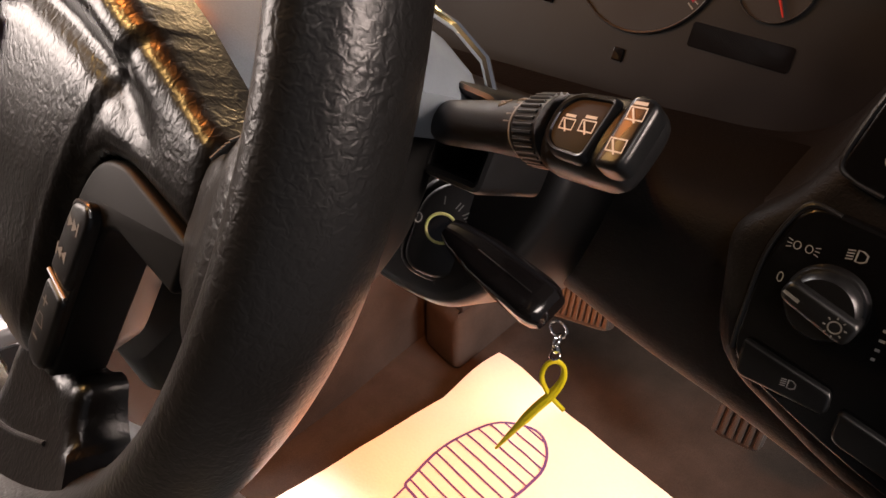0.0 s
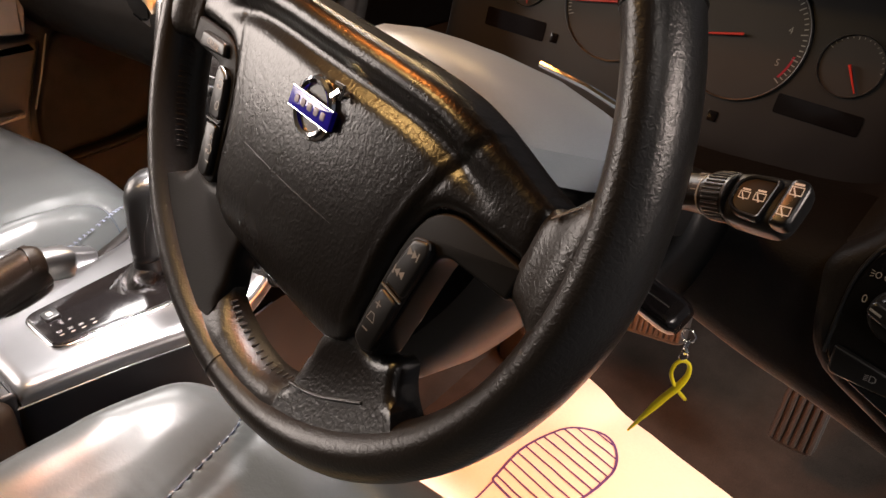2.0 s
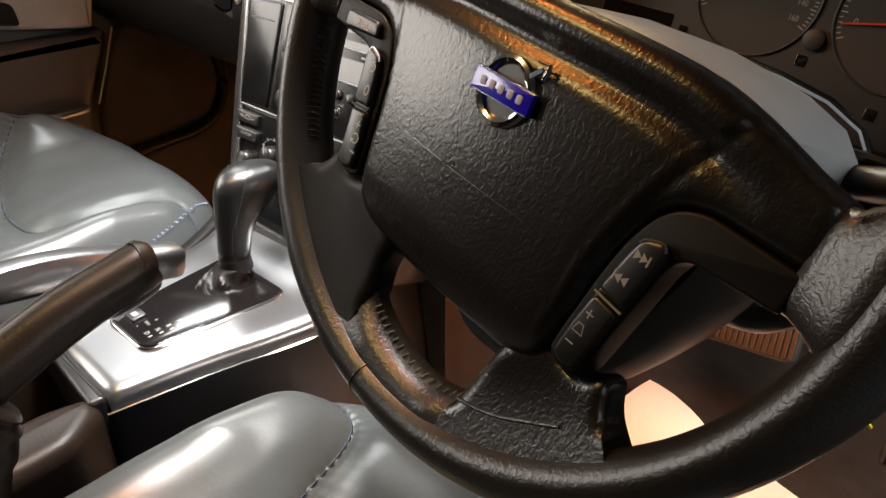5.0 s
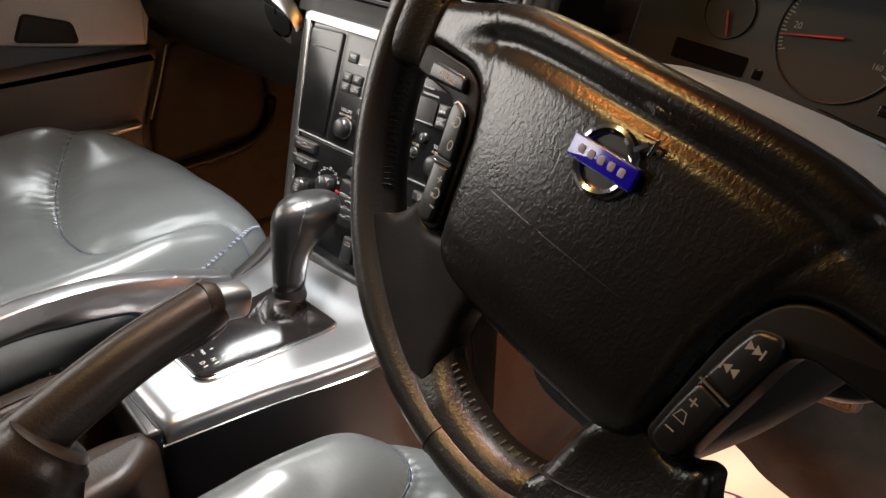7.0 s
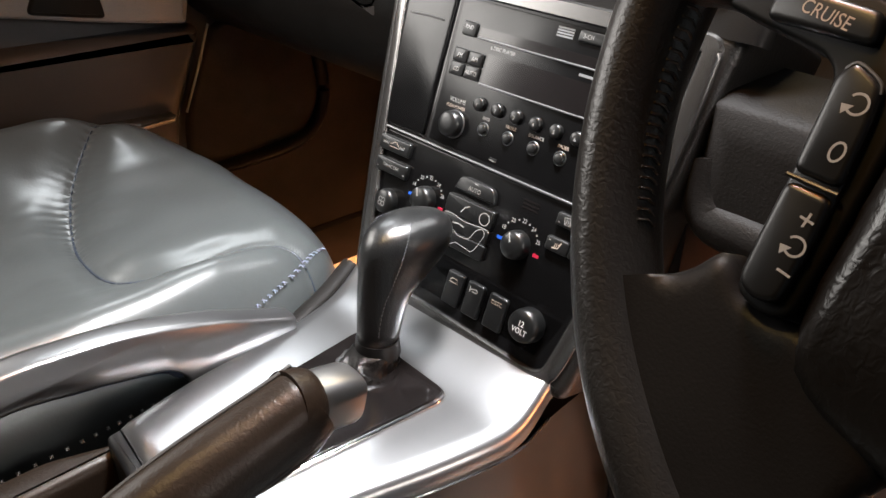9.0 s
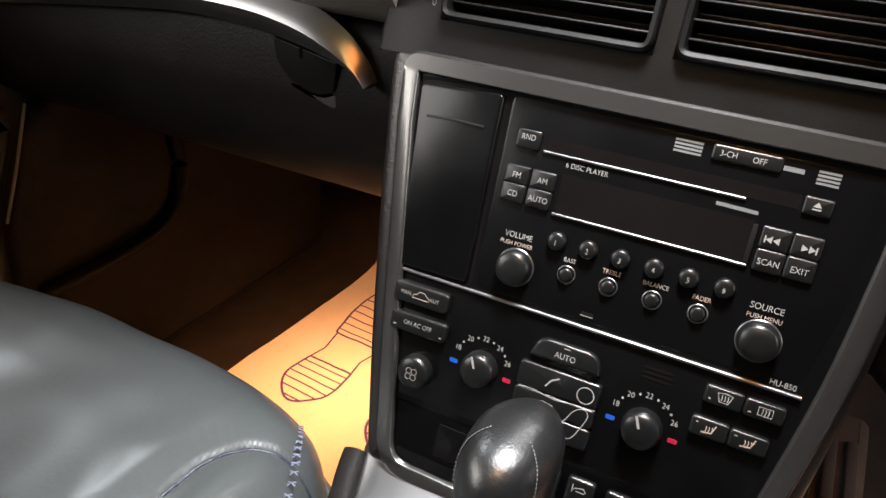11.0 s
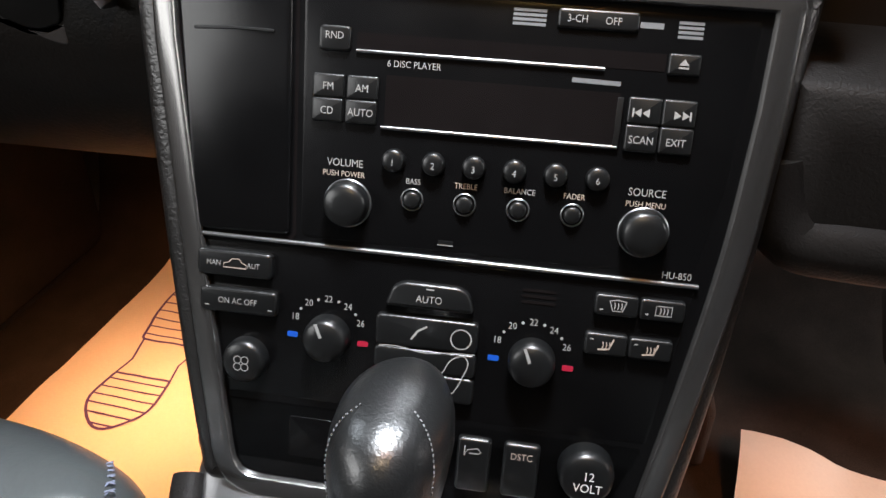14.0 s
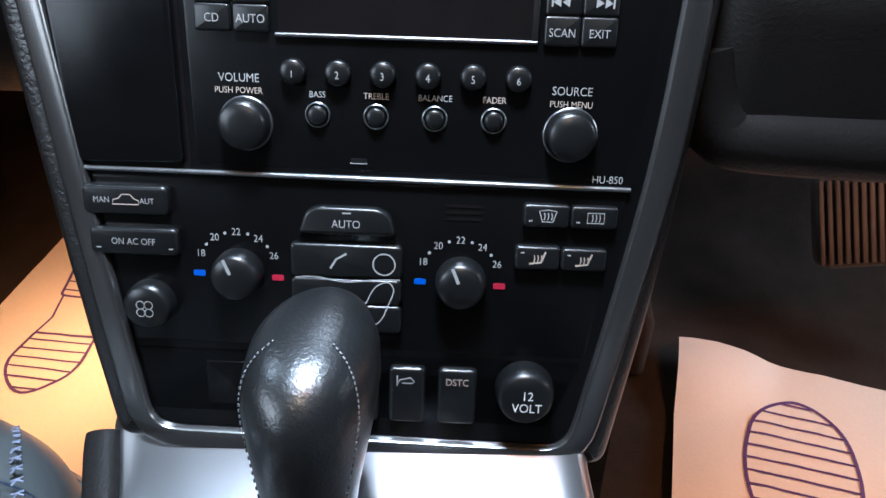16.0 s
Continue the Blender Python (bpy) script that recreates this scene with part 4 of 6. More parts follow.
def temperature(cx, cy):
    dial(clim, "temperature_knob", cx + 0.6, cy - 0.4, 10.0, 10, label="round black temperature dial", line=112)
    for i, s_ in enumerate(("18", "20", "22", "24", "26")):
        a = radians(155 - 32.5 * i)
        word(clim, s_, cx + 16.4 * math.cos(a), cy + 16.4 * math.sin(a), Z, 3.7)
        if i < 4:
            a = radians(138.7 - 32.5 * i)
            part("dot", slab(circle(cx + 16.4 * math.cos(a), cy + 16.4 * math.sin(a), 0.65, 10), 3.05, 3.3), WHITE, clim, mm=True)
    part("cold_mark", slab(rect(cx - 18.2, cy - 2.6, cx - 13.4, cy - 0.2, 0.6), 3.05, 3.35), BLUE, clim, "blue cold mark", mm=True)
    part("hot_mark", slab(rect(cx + 13.8, cy - 3.4, cx + 18.6, cy - 1.0, 0.6), 3.05, 3.35), RED, clim, "red hot mark", mm=True)


temperature(-66.2, -51.4)
temperature(23.6, -51.4)
auto = part("auto_button", slab(rounded([(-40.7, -33.6), (-2.0, -33.6), (-4.5, -25), (-9, -22.6), (-33, -22.4), (-37.5, -24.5)], [2, 2, 5, 4, 4, 5], 4), 2.6, 7.0, 1.4), BUTTON, clim, "rounded auto button", mm=True)
word(clim, "AUTO", -21.5, -29.2, 7.15, 4.0)
part("mark", stroke([(-23, -24.6), (-19.6, -24.6)], 0.6, 7.1), WHITE, clim, mm=True)
for y0, y1 in ((-51.4, -37.6), (-62.5, -52.0), (-75.0, -63.0)):
    button(clim, "air_button", -44.0, y0, 0.6, y1, 4.0, 2.2, 1.2)
part("symbol", stroke([(-28, -47.6), (-25.5, -43.6), (-21.5, -41.2)], 0.9, 6.75), WHITE, clim, "white air arrow", mm=True)
part("symbol", stroke([(-33, -57.2), (-27, -56.2), (-21.5, -57.0)], 0.9, 6.75), WHITE, clim, "white air arrow", mm=True)
part("symbol", stroke([(p.x, p.y) for p in circle(-6.5, -45.2, 4.4, 24)], 0.6, 6.75, True), WHITE, clim, "white head symbol", mm=True)
fig = spline([(-42, -51.8, 0), (-34, -51.3, 0), (-22, -53.0, 0), (-10, -51.8, 0), (0, -51.4, 0)], 6)
part("symbol", stroke([(p.x, p.y) for p in fig], 0.55, 6.8), WHITE, clim, "white figure line", mm=True)
fig = spline([(-37, -66, 0), (-31, -62, 0), (-24, -64.5, 0), (-15, -63, 0), (-10.5, -55.5, 0), (-5.5, -52.6, 0), (-2.6, -55.5, 0), (-4.5, -62, 0), (-9, -70.5, 0), (-17, -70.5, 0), (-25, -70.0, 0), (-30, -73.0, 0), (-36, -70.5, 0), (-37, -66, 0)], 6)
part("symbol", stroke([(p.x, p.y) for p in fig[:-1]], 0.55, 6.8, True), WHITE, clim, "white seated figure symbol", mm=True)
for q in range(3):
    part("sensor_slot", slab(rect(17.5, -21.6 - 2.6 * q, 31.5, -20.4 - 2.6 * q, 0.3), 3.0, 3.3), SCREEN, clim, mm=True)
for x0, y0, x1, y1, kind_ in ((47.4, -27.5, 65.4, -18.4, "f"), (65.8, -27.5, 84, -18.6, "r"), (45.2, -45, 63.0, -35.4, "s"), (63.4, -45, 81.2, -35.8, "s")):
    k_ = button(clim, "heater_button", x0, y0, x1, y1, 3.8, 1.8, 1.2)
    cx_, cy_ = (x0 + x1) / 2 + (0.5 if kind_ != "s" else 0), (y0 + y1) / 2
    bm = bmesh.new()
    if kind_ == "f":
        stroke([(cx_ - 3.4, cy_ + 2.0), (cx_, cy_ + 2.6), (cx_ + 3.4, cy_ + 2.0), (cx_ + 2.0, cy_ - 2.2), (cx_ - 2.0, cy_ - 2.2)], 0.5, 6.5, True, bm)
    elif kind_ == "r":
        stroke([(cx_ - 3.2, cy_ + 2.0), (cx_ + 3.2, cy_ + 2.0), (cx_ + 3.2, cy_ - 2.0), (cx_ - 3.2, cy_ - 2.0)], 0.5, 6.5, True, bm)
    else:
        stroke([(cx_ + 3.0, cy_ + 2.8), (cx_ + 1.4, cy_ - 1.6), (cx_ - 3.2, cy_ - 2.2)], 0.8, 6.5, False, bm)
    for q in (-1.4, 0, 1.4):
        stroke([(cx_ + q, cy_ - 1.5), (cx_ + q + 0.3, cy_), (cx_ + q, cy_ + 1.4)], 0.45, 6.5, False, bm)
    part("symbol", bm, AMBERPRINT if kind_ == "s" else WHITE, k_, "heater symbol", mm=True)
    part("mark", stroke([(x0 + 2.2, y0 + 2.6 if kind_ != "s" else y1 - 2.6), (x0 + 3.6, y0 + 2.6 if kind_ != "s" else y1 - 2.6)], 0.6, 6.5), WHITE, k_, mm=True)

# lower switch row and power socket
row = thing("switch_row", "black lower switch row with power socket cap", "switch panel", STACK)
part("faceplate", slab(rounded([(-118, -86), (76, -86), (66, -117), (-111, -115.5)], 3), 2.0, 3.0, 0.3), PANEL, row, "black lower facia", mm=True)
part("blank", slab(rect(-82, -112, -62, -92, 1.5), 2.6, 3.4, 0.4), PANEL, row, "blank switch cover", mm=True)
for x0, x1 in ((-24, -8.5), (-4.0, 11.0), (16.5, 32.5)):
    part("rocker", slab(rect(x0, -115.6, x1, -90.2, 2.2), 2.6, 6.4, 1.6), BUTTON, row, "black rocker switch", mm=True)
word(row, "DSTC", 24.5, -96.0, 6.6, 3.8, AMBERPRINT)
part("symbol", stroke([(-0.6, -93.6), (-0.6, -98.4), (0.6, -95.5), (5.0, -94.4), (6.6, -96.2), (5.6, -97.0), (1.4, -97.0)], 0.6, 6.6), WHITE, row, "white mirror symbol", mm=True)
part("symbol", stroke([(-20.5, -98), (-18.5, -95), (-14, -95), (-12, -98)], 0.6, 6.6, True), AMBERPRINT, row, "pale symbol", mm=True)
cap = dial(row, "socket_cap", 52.6, -98.4, 12.0, 12, label="round black power socket cap")
word(cap, "12", 0.5, 2.2, 12.9, 4.8, PALE, "pale printed lettering")
word(cap, "VOLT", 0.5, -3.2, 12.9, 4.8, PALE, "pale printed lettering")

# vents over the stack
def vent(x0, x1):
    v = thing("air_vent", "black slatted dashboard air vent above the radio", "air vent", STACK, group="vents above the radio")
    y0, y1 = 131, 196
    o = rounded([(x0 - 5, y0 - 4), (x1 + 5, y0 - 4), (x1 + 5, y1 + 4), (x0 - 5, y1 + 4)], 8, 5)
    part("frame", loft([[(p.x, p.y, w) for p in inset(o, d)] for d, w in ((0, 0), (0.6, 6), (2, 7.5), (4, 6.5), (5, 2), (5.5, -18))], False, False), VENT, v, mm=True)
    part("backing", slab(inset(o, 3), -20, -16), SCREEN, v, "dark vent interior", mm=True)
    for q in range(7):
        yq = y0 + 5 + q * 9.0
        bm = box(x0 - 0.5, -0.6, -7, x1 + 0.5, 0.6, 5, 0.4)
        bm.transform(Matrix.Translation((0, yq, -3)) @ Matrix.Rotation(radians(-18), 4, "X"))
        part("slat", bm, VENT, v, mm=True)
    return v


vent(-128, -23.5)
vent(-4.2, 101)
for x_, tx in ((-139, -138.5), (110, 109)):
    k_ = thing("vent_wheel", "small ribbed black vent thumbwheel", "thumbwheel", STACK, group="vent thumbwheels")
    part("wheel", slab(rect(x_ - 4, 141, x_ + 4, 175, 2), 0, 6, 2), PLASTIC, k_, mm=True)
    word(k_, "0", tx, 135.3, 1.9, 5.5)


# ---- steering wheel ----
wheel = thing("steering_wheel", "black leather four-spoke steering wheel", "steering wheel", WHEEL)


def rim_ring(a):
    """One section of the rim at the angle a (0 is to the right)."""
    deg = math.degrees(a) % 360
    swell = sum(math.exp(-((deg - c) / 12) ** 2) for c in (0, 180, 360)) * 1.0 + sum(math.exp(-((deg - c) / 16) ** 2) for c in (304, 236)) * 1.4
    out = []
    for k in range(24):
        b = 2 * math.pi * k / 24
        r, z = (12.6 + swell) * math.cos(b), (18.3 + swell * 0.4) * math.sin(b)
        out.append(((166.5 + r) * math.cos(a), (166.5 + r) * math.sin(a), z - 4))
    return out


bm = loft([rim_ring(2 * math.pi * i / 200) for i in range(201)], False, False)
bmesh.ops.remove_doubles(bm, verts=bm.verts, dist=0.01)
rim = part("rim", bm, RIM, wheel, "worn black leather rim", mm=True, sharp=180)
# sewn joints round the rim
for deg_ in (-93, 35, 145):
    a_ = radians(deg_)
    ring_ = [Vector(p) for p in rim_ring(a_)]
    mid_ = sum(ring_, Vector()) / len(ring_)
    part("rim_joint", tube([mid_ + (p - mid_) * 1.004 for p in ring_ + ring_[:1]], 0.7, 6, caps=False), RIM, wheel, "sewn joint round the rim", mm=True)


def off_line(line, x, y):
    """Distance from a drawn line."""
    best = 1e9
    for (x0, y0), (x1, y1) in zip(line, line[1:]):
        dx, dy = x1 - x0, y1 - y0
        f = min(1.0, max(0.0, ((x - x0) * dx + (y - y0) * dy) / (dx * dx + dy * dy)))
        best = min(best, math.hypot(x - x0 - f * dx, y - y0 - f * dy))
    return best


BROW_X, BROW_Y = (0, 40, 60, 77, 95, 112, 126, 142), (38.6, 38.6, 38, 36.5, 32.5, 27, 22.5, 19)
SEAM_Y, SEAM_X = (-80, -66, -43, -28, -10, 8, 21, 30, 38), (66, 67, 69, 72, 77, 84, 91, 97, 104)


def hub_z(x, y):
    """Height of the airbag cover: a domed shield, a dip under the brow, and two flatter arms."""
    ax = abs(x)
    d = float(np.interp(ax, BROW_X, BROW_Y)) - y
    s = float(np.interp(y, SEAM_Y, SEAM_X)) - ax
    z = 4.2 + 6.2 * math.exp(-(x / 95) ** 2 - ((y + 12) / 75) ** 2)
    z += 1.2 / (1 + math.exp(-s / 3.0)) + 0.9 * math.exp(-((s + 1.0) / 1.5) ** 2) - 0.9 * math.exp(-((s + 4.5) / 2.2) ** 2)
    k = min(1.0, max(0.0, (118 - ax) / 30))
    z += k * (2.0 * math.exp(-((d - 9) / 7) ** 2) - 3.9 * math.exp(-((d - 19.5) / 5.5) ** 2))
    return z - 7.0 * max(0.0, (-72 - y) / 32) ** 2


half = [(0, 38.6), (40, 38.6), (60, 38), (77, 36.5), (95, 32.5), (112, 27), (126, 22.5), (139, 19.5), (141, 8), (140.5, -5), (123, -4.5), (102, -4), (92, -7.5), (86, -13), (81, -24), (78, -36), (76, -52), (74, -70), (72, -84), (66, -97), (52, -103), (20, -104.5)]
outline = rounded([Vector(p) for p in half] + [Vector((-x, y)) for x, y in half[:0:-1]], [6] * 7 + [3, 4, 3] + [6] * 9 + [8, 10, 10] + [10, 10, 8] + [6] * 9 + [3, 4, 3] + [6] * 6, 3)
loop_ = [(p.x, p.y) for p in outline]
hub_bm = bmesh.new()
hub_bm.faces.new([hub_bm.verts.new((x, y, 0)) for x, y in loop_])
for axis, lo, hi in ((0, -141, 141), (1, -104, 39)):
    for q in range(int((hi - lo) / 2.5) + 1):
        co, no = [0, 0, 0], [0, 0, 0]
        co[axis], no[axis] = lo + 2.5 * q, 1
        bmesh.ops.bisect_plane(hub_bm, geom=hub_bm.verts[:] + hub_bm.edges[:] + hub_bm.faces[:], plane_co=co, plane_no=no, dist=0.02)
wall = bmesh.ops.extrude_edge_only(hub_bm, edges=[e for e in hub_bm.edges if len(e.link_faces) == 1])["geom"]
skirt_ = {g for g in wall if isinstance(g, bmesh.types.BMVert)}
for v in hub_bm.verts:
    d = min(7.0, off_line(loop_ + loop_[:1], v.co.x, v.co.y))
    v.co.z = -14 if v in skirt_ else hub_z(v.co.x, v.co.y) - 5.0 * (1 - math.sqrt(max(0.0, 1 - (1 - d / 7.0) ** 2)))
hub = part("airbag_cover", hub_bm, HUB, wheel, "grained black airbag cover", mm=True, sharp=75)


def on_hub(x, y, lift=0.0):
    return (x, y, hub_z(x, y) + lift)


part("crease", tube(spline([on_hub(x, -45.6 - 0.6 * math.sin((x + 48) / 27)) for x in (-48, -26, -4, 18, 38)], 6), [0.34 - 0.010 * i for i in range(25)], 6), HUB, hub, "raised crease line", mm=True)
rear = rounded([(-104, 26), (104, 26), (112, 4), (96, -14), (88, -84), (60, -98), (-60, -98), (-88, -84), (-96, -14), (-112, 4)], 12, 4)
part("rear_cover", loft([[(p.x, p.y, z) for p in inset(rear, d)] for d, z in ((0, -4), (0, -14), (6, -26), (24, -34))]), PLASTIC, wheel, "black moulded back of the hub", mm=True)


def spoke_z(x, y):
    """Height of a lower spoke: low at the hub, sweeping up onto the rim."""
    f = min(1.0, max(0.0, (math.hypot(x, y) - 122) / 38))
    return 0.6 + 8.6 * f * f * (1.5 - 0.5 * f)


def spoke_sheet(poly):
    """A solid spoke of that outline with a hollowed face and rounded edges."""
    loop = [(p.x, p.y) for p in poly]
    bm = bmesh.new()
    bm.faces.new([bm.verts.new((x, y, 0)) for x, y in loop])
    for axis in (0, 1):
        lo, hi = min(p[axis] for p in loop), max(p[axis] for p in loop)
        for q in range(1, int((hi - lo) / 3) + 1):
            co, no = [0, 0, 0], [0, 0, 0]
            co[axis], no[axis] = lo + 3 * q, 1
            bmesh.ops.bisect_plane(bm, geom=bm.verts[:] + bm.edges[:] + bm.faces[:], plane_co=co, plane_no=no, dist=0.02)
    side = bmesh.ops.extrude_edge_only(bm, edges=[e for e in bm.edges if len(e.link_faces) == 1])["geom"]
    low = {g for g in side if isinstance(g, bmesh.types.BMVert)}
    for v in bm.verts:
        x, y = v.co.x, v.co.y
        d = 6.0 if math.hypot(x, y) > 146 else min(6.0, off_line(loop + loop[:1], x, y))
        v.co.z = -14 if v in low else spoke_z(x, y) - 4.5 * (1 - math.sqrt(max(0.0, 1 - (1 - d / 6.0) ** 2)))
    return bm


for sg in (1, -1):
    flip = lambda pts: [(sg * x, y) for x, y in pts]
    # leather arm ends that run into the rim, with stitches along them
    rings = []
    for x, y0, y1, zt in ((136.5, -20.5, 19.5, 4.2), (141, -20.5, 20, 5.2), (146, -20.8, 22.5, 7.4), (150, -21.5, 26, 9.6), (154, -23, 31, 11.6), (158, -25.5, 36, 12.4), (163, -28, 40, 12.4)):
        ring = []
        for k in range(28):
            a = 2 * math.pi * k / 28
            c_, s_ = math.cos(a), math.sin(a)
            ring.append((sg * (x - 3.0 * abs(c_) ** 3 * (1 if x > 142 else 0)), (y0 + y1) / 2 + (y1 - y0) / 2 * math.copysign(abs(c_) ** 0.55, c_), (zt - 12) / 2 + (zt + 12) / 2 * math.copysign(abs(s_) ** 0.55, s_)))
        rings.append(ring)
    grip = part("arm_grip", loft(rings), RIM, wheel, "leather arm end sewn to the rim", mm=True, sharp=80)
    bm = bmesh.new()
    for q in range(9):
        f = q / 8
        x, y = sg * (141.5 + 9.0 * f ** 1.5), 19.5 + 8.5 * f ** 1.6
        tube([(x, y - 2.6, 6.4 + 3 * f), (x + sg * 0.5, y - 0.6, 4.6 + 2 * f), (x + sg * 0.9, y + 0.4, 1.5)], 0.42, 5, bm=bm)
    part("stitching", bm, KNOBSTITCH, grip, "pale hand stitching", mm=True)
    # switch housing under each arm
    house = rounded(flip([(139.5, -5.5), (123, -5), (102, -4.5), (92.5, -8), (86.5, -13.5), (81.5, -24), (78.5, -36), (76.5, -52), (74.5, -70), (73.5, -83), (80, -87), (90, -85.5), (92.5, -70), (95.5, -52), (98.5, -32), (101, -25), (106, -22), (118, -21.5), (139, -20.5)]), [2, 4, 8, 8, 6, 6, 6, 6, 4, 3, 4, 4, 6, 6, 4, 5, 5, 4, 2], 3)
    hs = part("switch_housing", slab(house, -12, 4.6, 1.6), VENT, wheel, "smooth black switch housing under the arm", mm=True)
    # lower spoke, with its leather edge against the rim
    spoke = rounded(flip([(60, -84), (72, -84), (80, -87), (90, -86), (97, -80), (102, -80), (107, -92), (122, -104), (96, -132), (60, -152), (44 if sg > 0 else 34, -150), (44 if sg > 0 else 33, -133), (47 if sg > 0 else 37, -116), (49 if sg > 0 else 34, -102)]), [4, 4, 4, 4, 5, 6, 8, 2, 2, 2, 2, 10, 8, 6], 4)
    sp = part("spoke", spoke_sheet(spoke), HUB if sg > 0 else TRIM, wheel, "black lower spoke", mm=True, sharp=75)
    if sg > 0:
        part("seam", tube([(p.x, p.y, spoke_z(p.x, p.y) + 0.2) for p in spline([(46, -134, 0), (58, -130, 0), (70, -124, 0), (82, -116, 0), (95, -107, 0)], 8)], 0.9, 8), RIM, sp, "sewn edge of the rim leather", mm=True)

# leather flap along the bottom of the rim, stitched on its inner edge
inner = spline([(-37, -126, 0), (-31, -133, 0), (-21, -138, 0), (-8, -141.5, 0), (8, -143.5, 0), (24, -142.5, 0), (38, -138, 0), (47, -132, 0)], 6)
rings = []
for i_, p in enumerate(inner):
    u_ = p.normalized()
    far = u_ * max(p.length + 6, 158.0)
    e_ = min(1.0, i_ / 14.0, (len(inner) - 1 - i_) / 8.0)
    ring_ = [(p.x, p.y, -12)]
    for q in range(9):
        a_ = math.pi / 2 * q / 8
        w_ = p.lerp(far, 1 - math.cos(a_))
        ring_.append((w_.x, w_.y, (-10 + 19.2 * math.sin(a_)) * e_ + (spoke_z(w_.x, w_.y) - 1.0 - 4 * math.cos(a_)) * (1 - e_)))
    rings.append(ring_ + [(far.x, far.y, -12)])
flap = part("grip_flap", loft(rings), RIM, wheel, "leather flap sewn round the rim", mm=True, sharp=80)
bm = bmesh.new()
for p in inner[8::2]:
    u_ = p.normalized()
    tube([(p.x + u_.x * 0.2, p.y + u_.y * 0.2, -5.0), (p.x + u_.x * 1.0 + 0.8, p.y + u_.y * 1.0, -0.8)], 0.55, 5, bm=bm)
part("stitching", bm, KNOBSTITCH, flap, "pale hand stitching", mm=True)
# stitches on the rim's inner side along the left opening
bm = bmesh.new()
for q in range(22):
    a = radians(188 + 26 * q / 21)
    x, y = 153.6 * math.cos(a), 153.6 * math.sin(a)
    tube([(x * 1.006, y * 1.006, 3.0), (x * 1.0, y * 1.0, -1.5), (x * 0.9985 - 1.4 * math.sin(a), y * 0.9985 + 1.4 * math.cos(a), -4.5)], 0.5, 5, bm=bm)
part("stitching", bm, DARKSTITCH, wheel, "dark hand stitching", mm=True)

# emblem: a chrome ring with a blue bar
emb = part("emblem", hoop(13.4, 4.6, 4.6, 0.0, 48), CHROME, hub, "chrome ring emblem", m=Matrix.Translation((0.0022, -0.0038, 0.0124)) @ Matrix.Rotation(radians(1.5), 4, "Z"), mm=True)
part("disc", slab(circle(0, 0, 12.0, 36), -2, 0.0), PLASTIC, emb, "dark emblem centre", mm=True)
part("bar", slab(rect(-17.6, -4.7, 17.6, 4.7, 0.5), 0.2, 2.8, 0.5), ENAMEL, emb, "blue enamel bar", mm=True)
for sg in (1, -1):
    part("bar_edge", tube([(-17.5, 4.9 * sg, 2.5), (17.5, 4.9 * sg, 2.5)], 0.35, 6), CHROME, emb, "bright bar edge", mm=True)
for q in range(5):
    part("plain_mark", slab(rect(-13.0 + 5.6 * q, -1.9, -9.4 + 5.6 * q, 1.9, 1.2), 2.7, 3.1, 0.2), RAISED, emb, "plain raised bar", mm=True)
arrow = part("arrow", loft([[(11.0, 9.2, 0.6), (9.6, 10.6, 0.6), (14.4, 15.4, 0.6), (15.8, 14.0, 0.6)], [(11.0, 9.2, 1.9), (9.6, 10.6, 1.9), (14.4, 15.4, 1.9), (15.8, 14.0, 1.9)]]), CHROME, emb, "chrome arrow", mm=True)
part("arrow_head", tube([(11.4, 17.0, 1.6), (18.0, 17.4, 1.6), (17.4, 10.8, 1.6)], 0.9, 8), CHROME, arrow, "chrome arrow head", mm=True)


